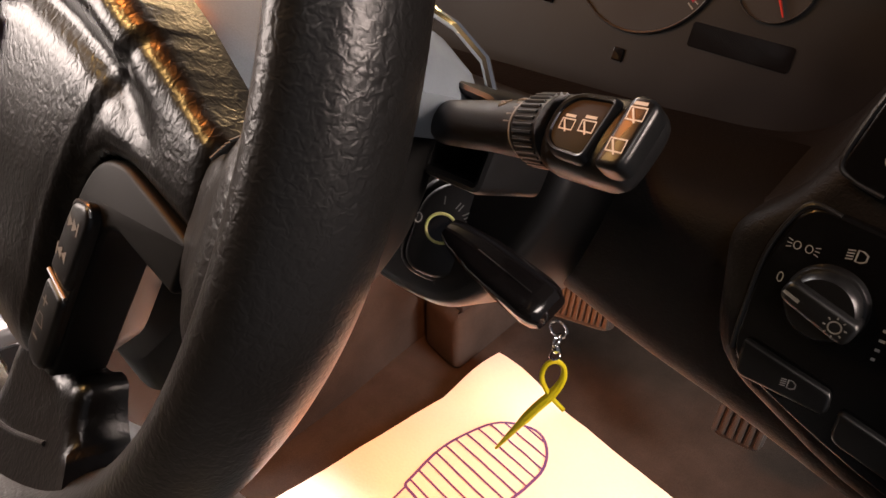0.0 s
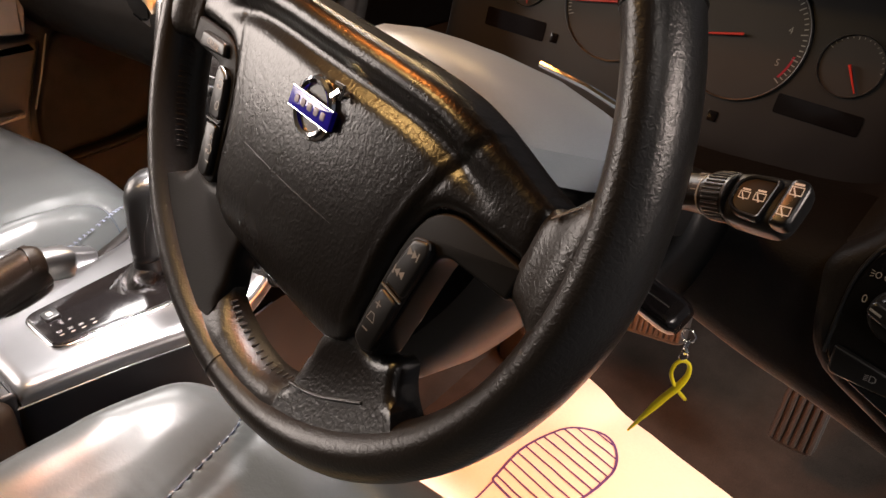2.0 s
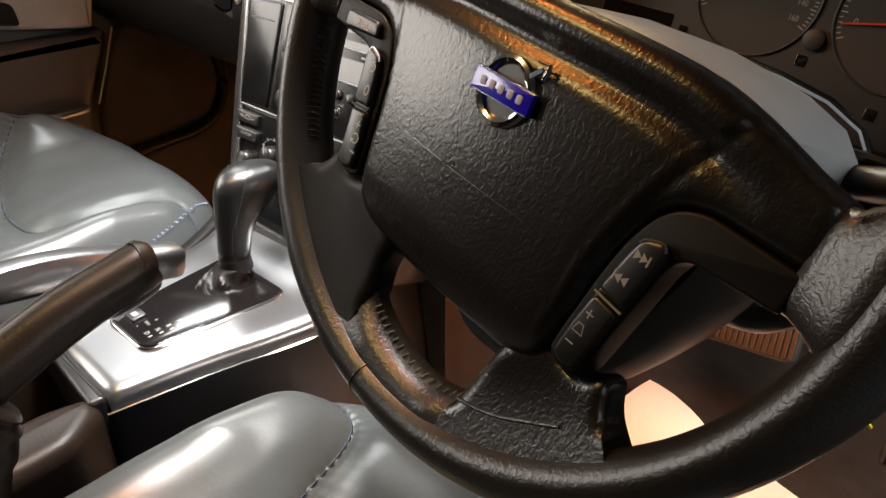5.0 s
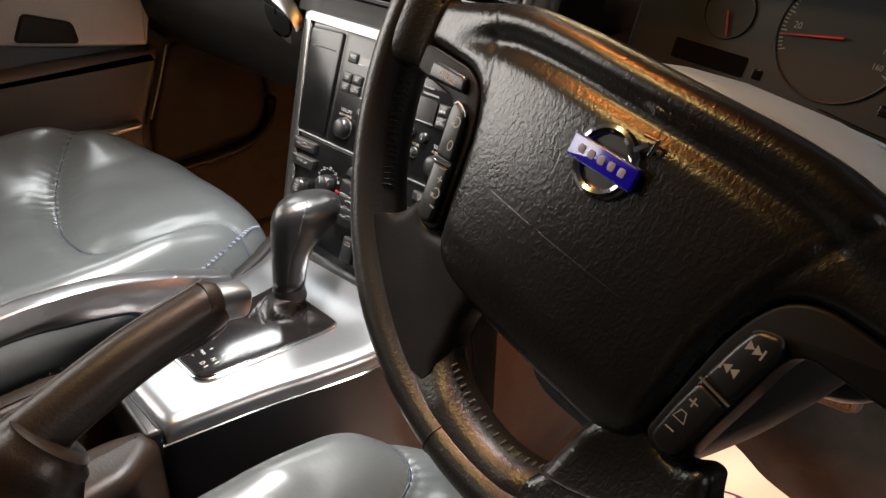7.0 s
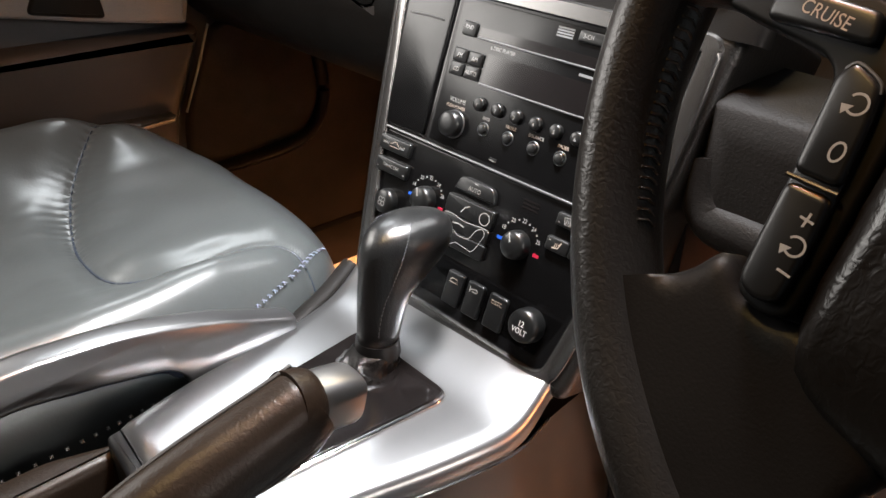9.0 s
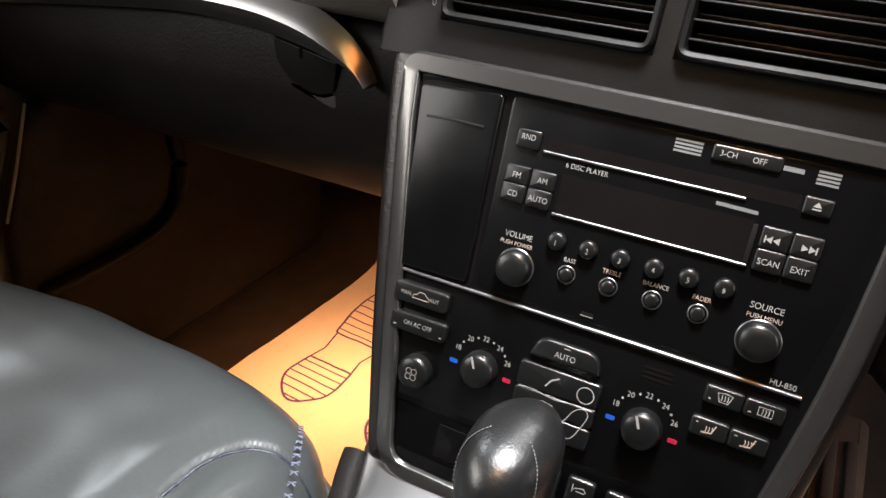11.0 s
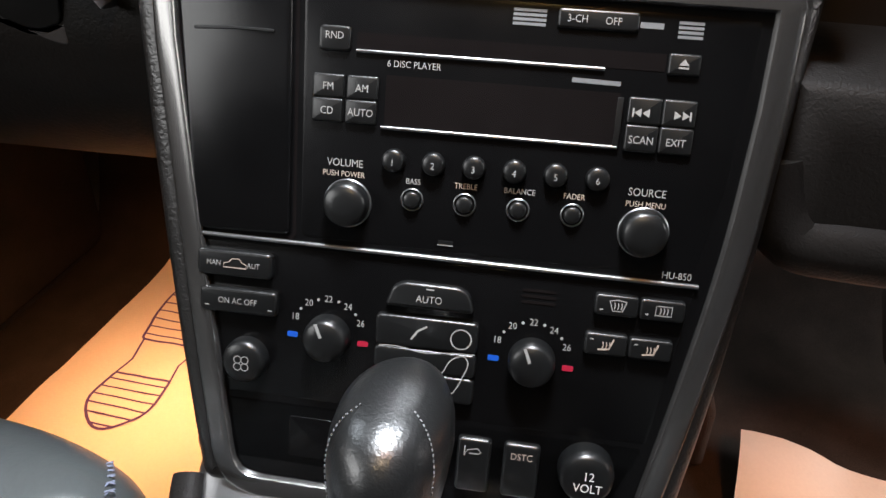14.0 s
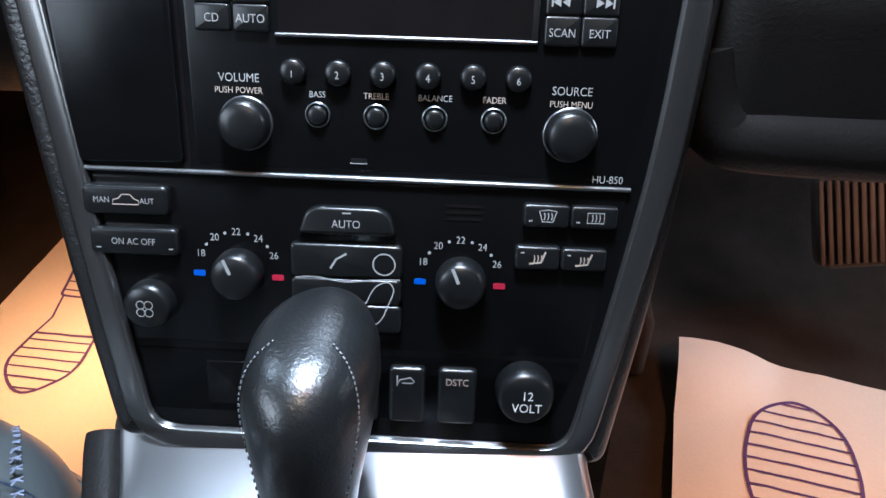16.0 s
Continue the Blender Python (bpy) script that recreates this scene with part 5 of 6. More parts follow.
def pod(sg, marks, label):
    """A strip of buttons on one switch housing; its symbols read upright on the wheel."""
    pts = [(87.0, -23.5), (96, -20.5), (98.8, -25), (95, -47), (91.5, -70), (89.5, -82), (83, -84), (77, -81), (78.5, -66), (81.5, -47), (84.5, -32)]
    split = [[(87.0, -23.5), (96, -20.5), (98.8, -25), (94.3, -50.5), (81.2, -49), (84.5, -32)], [(81.0, -51.6), (93.9, -53), (91.5, -70), (89.5, -82), (83, -84), (77, -81), (78.5, -66)]]
    p = part("button_strip", slab(rounded([(sg * x, y) for x, y in pts], 4, 4), 0, 6.4, 1.0), PLASTIC, wheel, label, mm=True)
    for sp_ in split:
        part("button", slab(rounded([(sg * x, y) for x, y in sp_], 3, 4), 4, 8.2, 1.8), BUTTON, p, "glossy black rocker button", mm=True)
    # metal right, black left: how much light each divider catches is put into its material
    part("divider", tube([(sg * 80.6, -50.3, 7.6), (sg * 94.6, -51.8, 7.6)], 0.7, 8), ALU if sg > 0 else PLASTIC, p, "thin divider between the buttons", mm=True)
    # the shine along the button's upper edge, built as a thin metal line
    part("edge_glint", tube(spline([(sg * 86.6, -25.5, 7.2), (sg * 88.5, -23.0, 7.4), (sg * 95.2, -21.0, 7.4), (sg * 97.6, -23.4, 7.2)], 5), 0.45, 6), ALU, p, "bright line for the shine on the button edge", mm=True)
    for kind_, x, y in marks:
        bm = bmesh.new()
        at = lambda u, v: (x + u, y + v, 8.35)
        if kind_ in "<>":
            d = 1 if kind_ == ">" else -1
            for q in (-2.8, 0.2):
                bm.faces.new([bm.verts.new(at(d * q, 2.1)), bm.verts.new(at(d * q, -2.1)), bm.verts.new(at(d * (q + 3.0), 0))])
            stroke([at(d * 3.5, -2.1)[:2], at(d * 3.5, 2.1)[:2]], 0.8, 8.35, bm=bm)
        elif kind_ in "+-":
            stroke([at(-2.0, 0)[:2], at(2.0, 0)[:2]], 0.7, 8.35, bm=bm)
            if kind_ == "+":
                stroke([at(0, -2.0)[:2], at(0, 2.0)[:2]], 0.7, 8.4, bm=bm)
        elif kind_ == "o":
            stroke([at(1.7 * math.cos(t), 2.5 * math.sin(t))[:2] for t in [2 * math.pi * i / 16 for i in range(16)]], 0.65, 8.35, True, bm)
        elif kind_ == "r":
            stroke([at(2.6 * math.cos(t), 2.6 * math.sin(t))[:2] for t in [radians(-130 + 20 * i) for i in range(15)]], 0.65, 8.35, False, bm)
            bm.faces.new([bm.verts.new(at(-3.6, -1.2)), bm.verts.new(at(-0.4, -0.6)), bm.verts.new(at(-2.4, -3.6))])
        elif kind_ == "h":
            stroke([at(-1.2, 2.0)[:2], at(1.2, 2.0)[:2], at(2.6, -2.0)[:2], at(-2.6, -2.0)[:2]], 0.6, 8.35, True, bm)
        part("symbol", bm, WHITE, p, "white printed symbol", mm=True)
    return p


pod(1, [(">", 90.5, -29.4), ("<", 87.9, -40.5), ("+", 84.2, -59.2), ("h", 83.2, -66.4), ("-", 82.3, -73.4)], "glossy black track and volume button strip")
lp = pod(-1, [("r", -89.5, -29.7), ("o", -86.8, -41.5), ("+", -83.0, -59.1), ("r", -81.6, -66.2), ("-", -80.0, -73.3)], "glossy black speed control button strip")
cruise = part("cruise_button", slab(rounded([(-125.5, -10), (-97, -8.5), (-94.5, -16.5), (-125, -20)], 3.0, 4), 2, 8.0, 1.8), BUTTON, lp, "black rectangular button", mm=True)
word(cruise, "CRUISE", -109.5, -14.0, 8.15, 4.4, AMBERPRINT, "pale printed lettering", spin=-2)

# ---- steering column ----
col = thing("steering_column", "black steering column cover, sheen painted pale on top", "steering column", COLUMN)


def section(z, k, drop=0.0):
    """A section of the upper and lower covers at the depth z."""
    pts = [(-70, 14), (-64, 26), (-52, 38), (-32, 46), (0, 46), (46, 41), (74, 34), (95, 24), (105, 12)]
    return [(10 + (x - 10) * k, (y - drop) * (1 if y < 15 else k), z) for x, y in pts]


rings = []
for z, k, d in ((-22, 0.78, 4), (-26, 0.84, 2), (-40, 0.93, 1), (-70, 1.0, 0), (-105, 0.98, 0), (-128, 0.93, 2), (-134, 0.88, 6)):
    s_ = section(z, k, d)
    rings.append(s_ + [(s_[-1][0] - 2, -4, z), (s_[0][0] + 2, -4, z)])
# pale only because its sheen is painted into the base colour
part("upper_cover", loft(rings), SHROUD_SHEEN, col, "dark upper cover with its sheen painted pale grey", mm=True)
rings = []
for z, k in ((-44, 0.86), (-54, 0.96), (-70, 1.0), (-112, 0.96), (-124, 0.88)):
    pts = [(-70, -4), (96, -4), (97, -34), (93, -57), (78, -90), (56, -122), (36, -146), (-40, -142), (-72, -96), (-80, -50)]
    q_ = rounded([(10 + (x - 10) * k, -4 + (y + 4) * k) for x, y in pts], [2, 2, 12, 14, 20, 20, 16, 20, 24, 20], 4)
    rings.append([(p.x, p.y, z) for p in q_])
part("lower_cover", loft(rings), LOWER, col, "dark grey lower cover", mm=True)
part("rim_edge", tube([(x, y + 1.5, -130) for x, y, z in [(10, 45, 0), (46, 40, 0), (73, 34, 0), (92, 25, 0), (101, 13, 0)]], 2.2, 8), CHROME, col, "shiny cover edge", mm=True)
part("housing", slab(rounded([(-70, 14), (112, 12), (116, -20), (98, -70), (74, -96), (30, -100), (-60, -88)], [10, 10, 20, 30, 24, 20, 20], 5), -260, -176, 8), PLASTIC, col, "black ignition housing", mm=True)
# ignition barrel
ign = part("ignition_switch", slab(rounded([(-15, -24), (12, -27), (18, 18), (5, 27), (-12, 15)], [12, 14, 14, 10, 12], 5), -14, 5, 2.5), PLASTIC, col, "dark oval ignition switch", m=Matrix.Translation((0.0590, -0.0550, -0.1740)) @ Matrix.Rotation(radians(35), 4, "Y"), mm=True)
part("surround", slab(rounded([(-18, -27), (15, -31), (22, 19), (7, 31), (-15, 19)], [14, 16, 16, 12, 14], 5), -16, 1.0, 3.0), BUTTON, ign, "black oval recess rim", mm=True)
part("ring", hoop(7.4, 1.5, 1.6, 5.0, 32), LUME, ign, "pale yellow luminous ring", mm=True)
part("barrel", slab(circle(0, 0, 6.4, 24), 4, 5.6), SCREEN, ign, "dark key slot", mm=True)
part("mark", stroke([(-12.0 + 1.7 * math.cos(t), 2.0 + 2.4 * math.sin(t)) for t in [2 * math.pi * i / 14 for i in range(14)]], 0.6, 5.2, True), WHITE, ign, "white off mark", mm=True)
for ang_, n_ in ((98, 1), (66, 2), (40, 3)):
    a = radians(ang_)
    bm = bmesh.new()
    for q in range(n_):
        o_ = (q - (n_ - 1) / 2) * 1.7
        cx_, cy_ = 14.0 * math.cos(a) - o_ * math.sin(a), 14.0 * math.sin(a) + o_ * math.cos(a)
        stroke([(cx_ - 2.0 * math.cos(a), cy_ - 2.0 * math.sin(a)), (cx_ + 2.0 * math.cos(a), cy_ + 2.0 * math.sin(a))], 0.6, 5.2, bm=bm)
    part("mark", bm, WHITE, ign, "white position strokes", mm=True)
# wiper stalk
BOOT_O = rounded([(88, -20), (121, -19), (123, 8), (116, 17), (92, 18)], [5, 5, 6, 8, 6], 5)
part("stalk_boot", loft([[(p.x, p.y, z) for p in inset(BOOT_O, d)] for d, z in ((0, -150), (0, -116), (0.8, -113.6), (2.4, -112.6), (4.2, -113.6), (5.0, -116), (6.0, -130))]), PLASTIC, col, "black square stalk boot with raised rim", mm=True)
hx = Vector((0.988, 0.115, 0.04)).normalized()
hy = Vector((-0.20, 0.89, -0.40))
hz = hx.cross(hy).normalized()
hy = hz.cross(hx)
hub_s = Vector((180.5, 21.0, -74.6)) - hz * 8.5
ax0 = Vector((103, 3.0, -107.0))
dirv = (hub_s - hx * 17 - ax0)
span = dirv.length
dirv.normalize()
u_ = dirv.cross(Vector((0, 1, 0))).normalized()
v_ = u_.cross(dirv)
stalk = part("wiper_stalk", tube([ax0, ax0 + dirv * span * 0.5, ax0 + dirv * (span - 9)], [8.0, 8.2, 9.0], 24, 1.0, up=(0, 1, 0)), PLASTIC, col, "black tapered wiper stalk", mm=True)
part("ring", tube([ax0 + dirv * (span - 13.2), ax0 + dirv * (span - 12.4)], 9.15, 32, 1.0, up=(0, 1, 0)), WHITE, stalk, "thin white ring", mm=True)
bm = bmesh.new()
for k in range(34):
    a = 2 * math.pi * k / 34
    c_ = ax0 + dirv * (span - 4) + (u_ * math.cos(a) + v_ * math.sin(a)) * 10.3
    tube([c_ - dirv * 4.6, c_ + dirv * 4.6], 0.55, 6, bm=bm)
tube([ax0 + dirv * (span - 10), ax0 + dirv * (span + 2)], 10.2, 34, 1.0, up=(0, 1, 0), bm=bm)
part("knurled_ring", bm, PLASTIC, stalk, "ribbed turning ring", mm=True)


def on_stalk(along, turn, r):
    """A point on the stalk's skin: along it, and turned from the top towards the driver."""
    a = radians(turn)
    return ax0 + dirv * (span - along) + (hz * math.sin(a) + hy * math.cos(a)) * r


bm = bmesh.new()
for along, turn, ln in ((17, 62, 1.3), (17, 76, 1.0), (17, 90, 1.0), (17.6, 104, 0.8), (19, 90, 0.8), (19.2, 104, 0.8)):
    tube([on_stalk(along - ln, turn, 9.0), on_stalk(along + ln, turn, 9.0)], 0.34, 6, bm=bm)
for along, turn in ((19, 34), (26, 58)):
    tube([on_stalk(along - 1.6, turn + 6, 8.95), on_stalk(along + 1.8, turn - 2, 8.95), on_stalk(along + 1.2, turn + 14, 8.95), on_stalk(along - 1.6, turn + 6, 8.95)], 0.34, 6, bm=bm)
    tube([on_stalk(along - 2.4, turn - 9, 8.95), on_stalk(along + 0.4, turn + 2, 8.95)], 0.3, 6, bm=bm)
part("symbol", bm, WHITE, stalk, "small white wiper marks", mm=True)
HEAD = frame_of(hub_s * 0.001, hx, hy, hz)
squ = lambda t, e: math.copysign(abs(t) ** e, t)
head_ = part("head", loft([[(x + 1.5 * sk * squ(math.sin(a), 0.7), 11.6 * k * squ(math.sin(a), 0.72), -1.0 + 8.6 * h * squ(math.cos(a), 0.72)) for a in [2 * math.pi * i / 32 for i in range(32)]] for x, k, h, sk in ((-17.5, 0.80, 0.80, 0), (-16.5, 0.92, 0.94, 0), (-13, 1.0, 1.0, 0), (-4, 1.04, 1.0, 0), (3, 1.05, 0.98, 0.5), (6.5, 1.02, 0.9, 1), (8.6, 0.95, 0.78, 1), (9.8, 0.82, 0.62, 1), (10.4, 0.5, 0.4, 1))]), PLASTIC, stalk, "glossy black stalk head", m=HEAD, mm=True, sharp=60)
# scooped thumb face with its raised lip, and the rear wiper rocker
scoop = rounded([(-15.5, -4.5), (-11.5, -8.6), (-1.2, -9.4), (1.6, 8.6), (-10.5, 8.4), (-15.0, 4.5)], [5, 5, 2.5, 2.5, 5, 5], 5)
part("lip", loft([[(p.x, p.y, z) for p in inset(scoop, d)] for d, z in ((-0.9, 5.2), (-0.5, 8.2), (0.2, 8.9), (0.9, 8.6), (1.4, 7.6))], False, False), PLASTIC, head_, "rounded lip of the thumb face", mm=True)
part("recess", slab(inset(scoop, 1.0), 5.0, 7.9, 0.4), VENT, head_, "scooped button face", mm=True)
part("rocker", slab(rounded([(2.6, -10.6), (11.4, -10.6), (13.6, 9.6), (5.2, 10.8)], [3, 4, 4, 3.5], 5), 3, 10.2, 2.2, 4), BUTTON, head_, "rear wiper rocker", mm=True)


def wiper_icon(parent, x, y, z, s, spray):
    bm = bmesh.new()
    stroke([(x - 3.2 * s, y + 2.4 * s), (x + 3.2 * s, y + 2.4 * s), (x + 3.2 * s, y - 2.4 * s), (x - 3.2 * s, y - 2.4 * s)], 0.8 * s, z, True, bm)
    stroke([(x - 2.2 * s, y + 1.8 * s), (x + 0.6 * s, y - 3.6 * s)], 0.8 * s, z + 0.03, False, bm)
    if spray:
        stroke([(x - 2.6 * s, y + 4.0 * s), (x + 2.6 * s, y + 4.0 * s)], 1.3 * s, z, False, bm)
    part("symbol", bm, PALE, parent, "white wiper symbol", mm=True)


wiper_icon(head_, -10.3, -0.6, 8.1, 0.62, True)
wiper_icon(head_, -4.2, -0.2, 8.1, 0.66, True)
wiper_icon(head_, 8.9, 4.6, 10.35, 0.72, True)
wiper_icon(head_, 7.6, -4.4, 10.35, 0.72, False)

# ---- key with its ring and tag ----
key = thing("car_key", "black car key in the ignition with yellow tag", "key")
k0, k1 = Vector((0.4187, -0.0220, 0.5623)), Vector((0.4890, -0.0345, 0.5500))
kd = (k1 - k0).normalized()
ks = kd.cross(Vector((0.45, -0.55, 0.70))).normalized()
ku = ks.cross(kd)
K = frame_of(k0, kd, ks, ku)
part("blade", box(-0.012, -0.003, -0.001, 0.016, 0.003, 0.001), CHROME, key, "steel key blade", m=K)
fob = loft([[(x, 0.0108 * k * math.copysign(abs(math.cos(a)) ** 0.5, math.cos(a)), 0.0075 * h * math.copysign(abs(math.sin(a)) ** 0.6, math.sin(a))) for a in [2 * math.pi * i / 24 for i in range(24)]] for x, k, h in ((0.004, 0.55, 0.8), (0.010, 0.75, 0.95), (0.028, 1.0, 1.0), (0.060, 1.08, 1.0), (0.066, 1.0, 0.9), (0.0695, 0.8, 0.6))])
part("fob", fob, SCREEN, key, "smooth black key fob", m=K)
# thin chrome strip modelled in place of the highlight along the fob
part("fob_highlight", tube([(0.026, 0.0, 0.0077), (0.060, 0.0, 0.0077)], 0.0005, 6), CHROME, key, "fob highlight built as a bright strip", m=K)
bm = bmesh.new()
rc = Vector((0.4902, -0.0330, 0.5430))
for c_, r_, ux, uy in ((rc, 0.0042, Vector((1, 0, 0)), Vector((0, 0, 1))), (rc + Vector((0, 0, -0.0062)), 0.0032, Vector((0, 1, 0)), Vector((0, 0, 1))), (rc + Vector((0, 0, -0.0150)), 0.0026, Vector((0.7, 0.7, 0)), Vector((0, 0, 1)))):
    tube([c_ + ux * r_ * math.cos(a) + uy * r_ * math.sin(a) for a in [2 * math.pi * i / 16 for i in range(17)]], 0.0006, 6, up=(0.3, 0.8, 0.1), bm=bm)
tube([rc + Vector((0, 0, -0.0085)), rc + Vector((0, 0, -0.0110)), rc + Vector((0, 0, -0.0135))], [0.0010, 0.0022, 0.0010], 10, bm=bm, up=(1, 0, 0))
part("ring", bm, CHROME, key, "small steel split ring and swivel")
T0 = rc + Vector((0, 0, -0.0185))
sx, dn = Vector((0.75, 0.55, 0.0)).normalized(), Vector((0, 0, -1))
loop = spline([T0 + sx * 0.0065 + dn * 0.030, T0 + dn * 0.021 - sx * 0.0005, T0 + dn * 0.011 - sx * 0.0050, T0 + dn * 0.003 - sx * 0.0040, T0 + dn * 0.000, T0 + dn * 0.003 + sx * 0.0040, T0 + dn * 0.011 + sx * 0.0045, T0 + dn * 0.020 + sx * 0.0005, T0 + dn * 0.029 - sx * 0.006, T0 + dn * 0.040 - sx * 0.013, T0 + dn * 0.058 - sx * 0.024], 6)
bm = tube(loop, [0.0012] * 30 + [0.0012 + 0.0012 * min(1, i / 12) - 0.0018 * max(0, (i - 22) / 8) for i in range(len(loop) - 30)], 8, 1.0, up=(0.55, -0.75, 0))
part("tag", bm, YELLOW, key, "yellow rubber ribbon tag")

# ---- instrument cluster ----
CL = frame_of((0.363, 0.164, 0.6438), (0.9971, -0.0169, -0.0748), (0.0767, 0.2193, 0.9726), (0, -0.9755, 0.22))
clu = thing("instrument_cluster", "dark instrument cluster with four ringed dials", "instrument cluster", CL)
part("face", slab(rounded([(-215, -84), (205, -84), (222, 20), (215, 92), (-215, 92)], 12, 5), -12, 0, 2), CLUSTER, clu, "grey cluster face", mm=True)


def gauge(x, y, r, needle, ticks, a0, a1, words, redzone=None):
    g = part("dial", slab(circle(x, y, r * 0.97, 48), -1, 0.5), DIAL, clu, "black dial", mm=True)
    part("bezel", hoop(r * 0.985, r * 0.035, 3.0, 0.8, 64), ALU, g, "thin silver ring", m=Matrix.Translation((x * 0.001, y * 0.001, 0)), mm=True)
    bm = bmesh.new()
    for i in range(ticks + 1):
        a = radians(a0 + (a1 - a0) * i / ticks)
        r0 = r * (0.84 if i % 5 == 0 else 0.88)
        stroke([(x + r0 * math.cos(a), y + r0 * math.sin(a)), (x + r * 0.94 * math.cos(a), y + r * 0.94 * math.sin(a))], 0.8 if r > 30 else 0.5, 0.7, bm=bm)
    part("scale", bm, WHITE, g, "white scale marks", mm=True)
    if redzone:
        bm = stroke([(x + r * 0.86 * math.cos(radians(a)), y + r * 0.86 * math.sin(radians(a))) for a in range(int(redzone[0]), int(redzone[1]), -4)], 1.6, 0.7)
        part("red_zone", bm, RED, g, "red warning zone", mm=True)
    for s_, a, k in words:
        word(g, s_, x + r * 0.70 * math.cos(radians(a)), y + r * 0.70 * math.sin(radians(a)), 0.8, k)
    a = radians(needle)
    part("needle", tube([(x - r * 0.05 * math.cos(a), y - r * 0.05 * math.sin(a), 3.5), (x + r * 0.88 * math.cos(a), y + r * 0.88 * math.sin(a), 3.0)], [1.1, 0.5], 6), NEEDLE, g, "red pointer", mm=True)
    part("hub", lathe([(r * 0.16, 0.5), (r * 0.16, 4), (r * 0.13, 5), (r * 0.02, 5.2)], 24), DIAL, g, mm=True)


gauge(-49.9, 22.7, 46.5, 190, 60, 205, -25, [("20", 178, 6), ("140", -2, 5), ("160", -22, 5)])
gauge(53.4, 23.2, 47.3, 192, 50, 205, -35, [("0", 190, 6), ("4", 18, 6), ("5", -22, 6)], (-8, -36))
gauge(-136, 20.6, 20.5, 285, 12, 150, 30, [])
gauge(129.8, 21.0, 20.8, 300, 14, 150, 0, [])
for x0, x1, y0, y1 in ((-172, -108, -24, -8), (93, 151, -22, -8)):
    part("display", slab(rect(x0, y0, x1, y1, 2), -1, 0.6), SCREEN, clu, "dark small display", mm=True)
for x0, y0 in ((-7, -20), (50, -42), (-101, -22)):
    part("stud", slab(rect(x0, y0, x0 + 7, y0 + 8, 1), -1, 1.2, 0.4), SCREEN, clu, "small dark window", mm=True)

# ---- light switch panels ----
SW = frame_of((0.5807, 0.0073, 0.5773), (0.998, -0.06, 0), (0.012, 0.2, 0.9797), (-0.0588, -0.9777, 0.2004))
lsw = thing("light_switch_panel", "black headlamp switch panel with round knob", "switch panel", SW)
part("faceplate", slab(rounded([(-18, 35), (-27, 8), (-27, -38), (7, -53), (42, -65), (95, -75), (95, 22)], [10, 14, 12, 14, 14, 6, 6], 5), -8, 1.5, 1.5), PANEL, lsw, "black switch facia", mm=True)
part("edge", tube([(v.x, v.y, 0.5) for v in spline([(-6, 33, 0), (-17, 34, 0), (-23, 24, 0), (-26.8, 8, 0), (-27.3, -20, 0), (-26.8, -34, 0)], 6)], 1.1, 8), PLASTIC, lsw, "raised rim of the facia", mm=True)
knob = part("rotary_knob", lathe([(15.2, 0), (15.2, 2.5), (14.2, 4.5), (13.2, 4.8), (12.8, 9.5), (11.6, 11)], 40), PLASTIC, lsw, "round headlamp knob", mm=True)
grip = slab(rounded([(-14.5, -4.5), (14.5, -5.5), (14.5, 5.5), (-14.5, 4.5)], 4, 4), 4, 15, 2)
grip.transform(Matrix.Rotation(radians(-18), 4, "Z"))
part("grip", grip, PLASTIC, knob, "raised finger grip", mm=True)
part("pointer", stroke([(-13.0, 3.6), (-6.8, 1.4)], 1.4, 15.2), WHITE, knob, "white pointer line", mm=True)
bm = stroke([(7.2 + 2.3 * math.cos(t), -2.6 + 2.3 * math.sin(t)) for t in [2 * math.pi * i / 14 for i in range(14)]], 0.6, 15.2, True)
for k in range(8):
    t = 2 * math.pi * k / 8
    stroke([(7.2 + 3.2 * math.cos(t), -2.6 + 3.2 * math.sin(t)), (7.2 + 4.2 * math.cos(t), -2.6 + 4.2 * math.sin(t))], 0.6, 15.2, bm=bm)
part("symbol", bm, WHITE, knob, "white lamp symbol", mm=True)
word(lsw, "0", -18.5, 3.0, 1.8, 5.6)
bm = bmesh.new()
for sg, cx_ in ((-1, -16.6), (1, -12.2)):
    stroke([(cx_ + 1.3 * math.cos(t), 17.6 + 1.6 * math.sin(t)) for t in [2 * math.pi * i / 10 for i in range(10)]], 0.45, 1.8, True, bm)
    for q in (-1.2, 0, 1.2):
        stroke([(cx_ + sg * 2.0, 17.6 + q), (cx_ + sg * 3.8, 17.6 + 1.5 * q)], 0.45, 1.8, bm=bm)
part("symbol", bm, WHITE, lsw, "white side lamp symbol", mm=True)


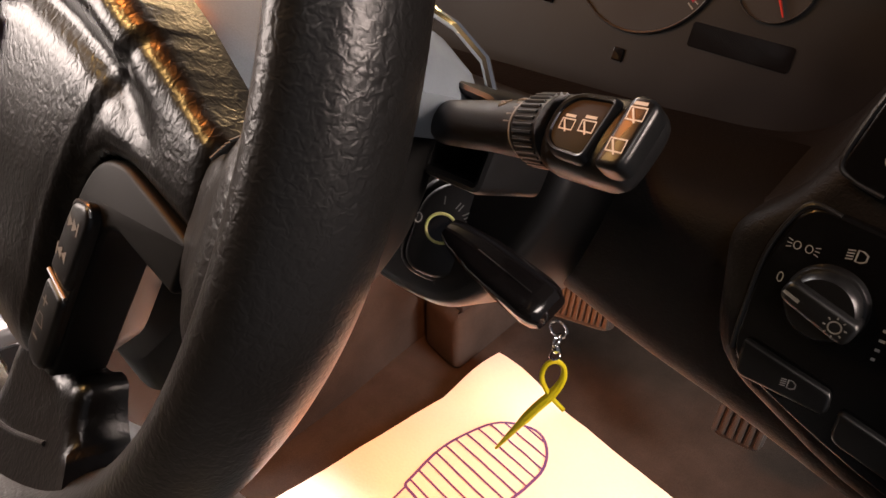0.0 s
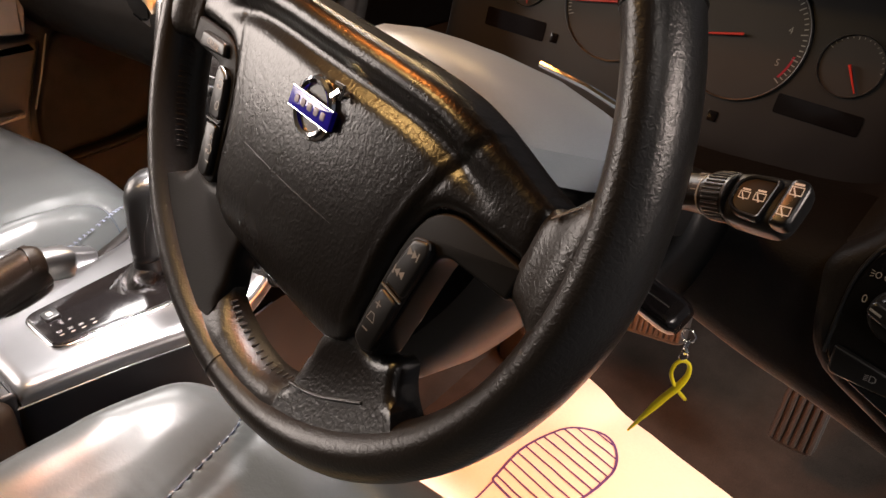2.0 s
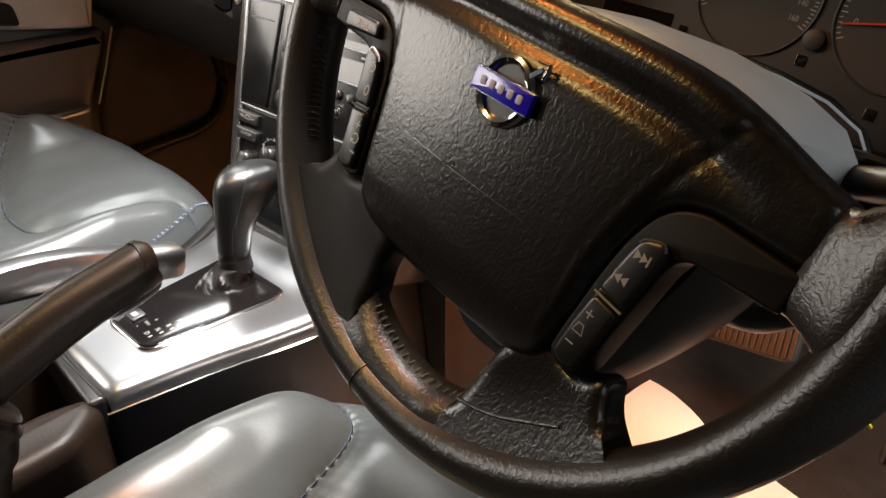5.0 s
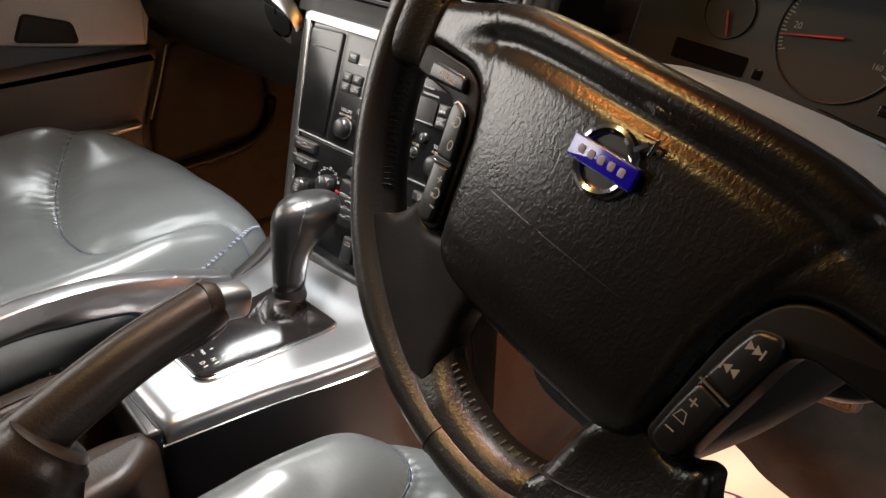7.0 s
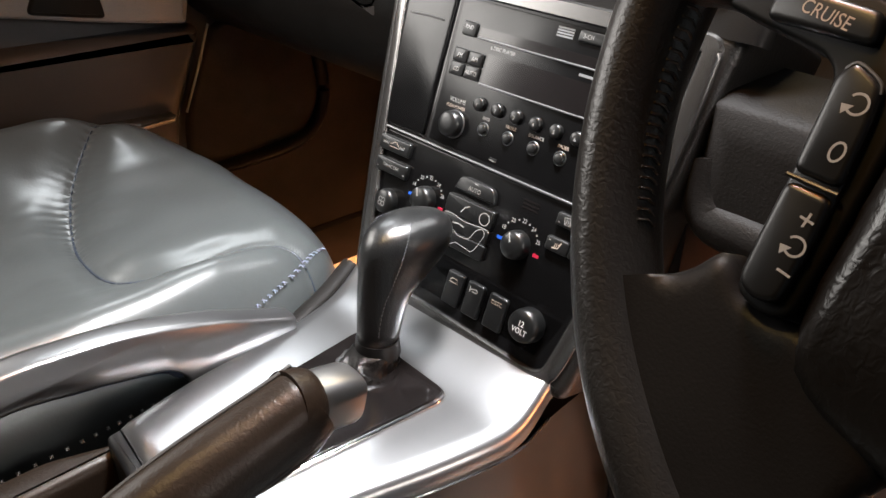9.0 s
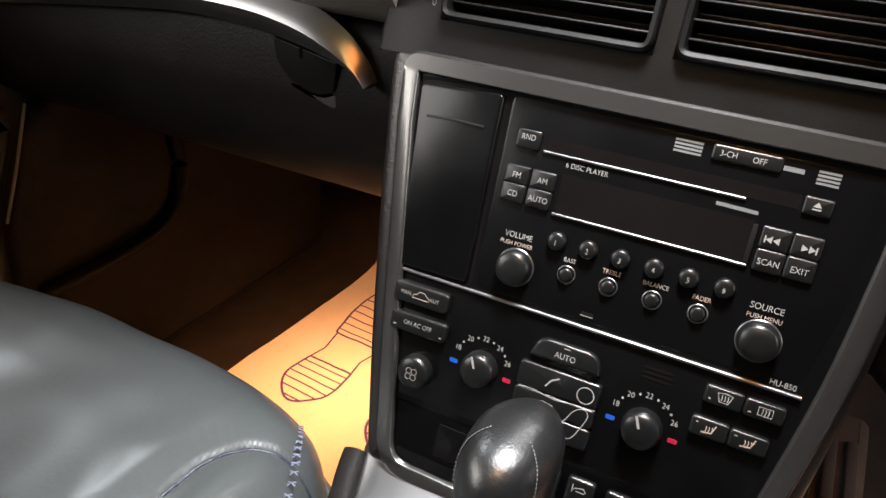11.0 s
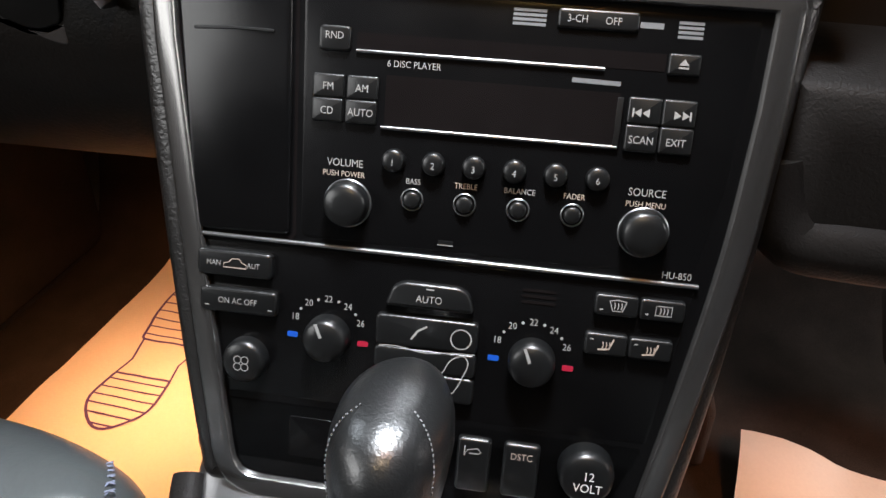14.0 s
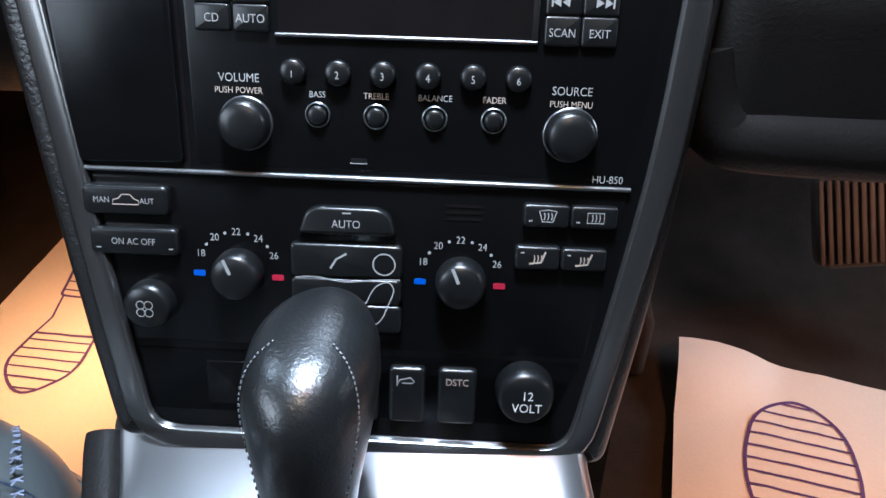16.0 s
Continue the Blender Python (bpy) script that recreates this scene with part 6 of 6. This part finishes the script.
def beam_icon(parent, x, y, z, s, label):
    bm = stroke([(x, y + 1.9 * s), (x + 1.6 * s, y + 1.9 * s), (x + 3.0 * s, y + 1.0 * s), (x + 3.0 * s, y - 1.0 * s), (x + 1.6 * s, y - 1.9 * s), (x, y - 1.9 * s)], 0.6 * s, z, True)
    for q in (-1.5, -0.5, 0.5, 1.5):
        stroke([(x - 0.8 * s, y + q * s), (x - 3.0 * s, y + q * s - 0.5 * s)], 0.5 * s, z, bm=bm)
    part("symbol", bm, WHITE, parent, label, mm=True)


beam_icon(lsw, 3.5, 21.3, 1.8, 1.15, "white headlamp symbol")
fogb = part("fog_button", slab(rounded([(-23, -26), (14, -33), (15, -43.5), (-22, -43)], [3, 3, 4, 4], 4), 0, 4.5, 1.6), BUTTON, lsw, "black fog lamp button", mm=True)
beam_icon(fogb, -1.5, -36.5, 4.7, 0.95, "white fog lamp symbol")
part("fog_button", slab(rounded([(18, -38), (56, -46), (56, -60), (19, -52)], [3, 3, 4, 4], 4), 0, 4.5, 1.6), BUTTON, lsw, "black fog lamp button", mm=True)
part("dimmer_wheel", slab(rect(26, -14, 34, 12, 3), 0, 7, 3), PLASTIC, lsw, "ribbed dimmer wheel", mm=True)
for q in range(5):
    part("mark", stroke([(20.5, 2 - 4 * q), (23.5 - 0.4 * q, 2 - 4 * q)], 1.2, 1.8), WHITE, lsw, "white scale bar", mm=True)
up = thing("side_vent_panel", "black side vent panel above the light switches", "vent panel", SW)
part("faceplate", slab(rounded([(-13, 50), (-7, 46), (60, 34), (95, 30), (95, 110), (5, 110), (-6, 80)], [6, 8, 10, 4, 4, 6, 10], 5), -8, 1.5, 1.5), PANEL, up, "black vent facia", mm=True)
part("edge", tube([(v.x, v.y, 0.5) for v in spline([(4, 44, 0), (-7, 47, 0), (-12.5, 52, 0), (-9, 70, 0), (-4, 86, 0)], 6)], 1.1, 8), PLASTIC, up, "raised rim of the facia", mm=True)
part("thumbwheel", slab(rect(4, 62, 14, 100, 3), 0, 7, 3), PLASTIC, up, "ribbed vent thumbwheel", mm=True)
word(up, "0", 1.5, 57, 1.8, 6)
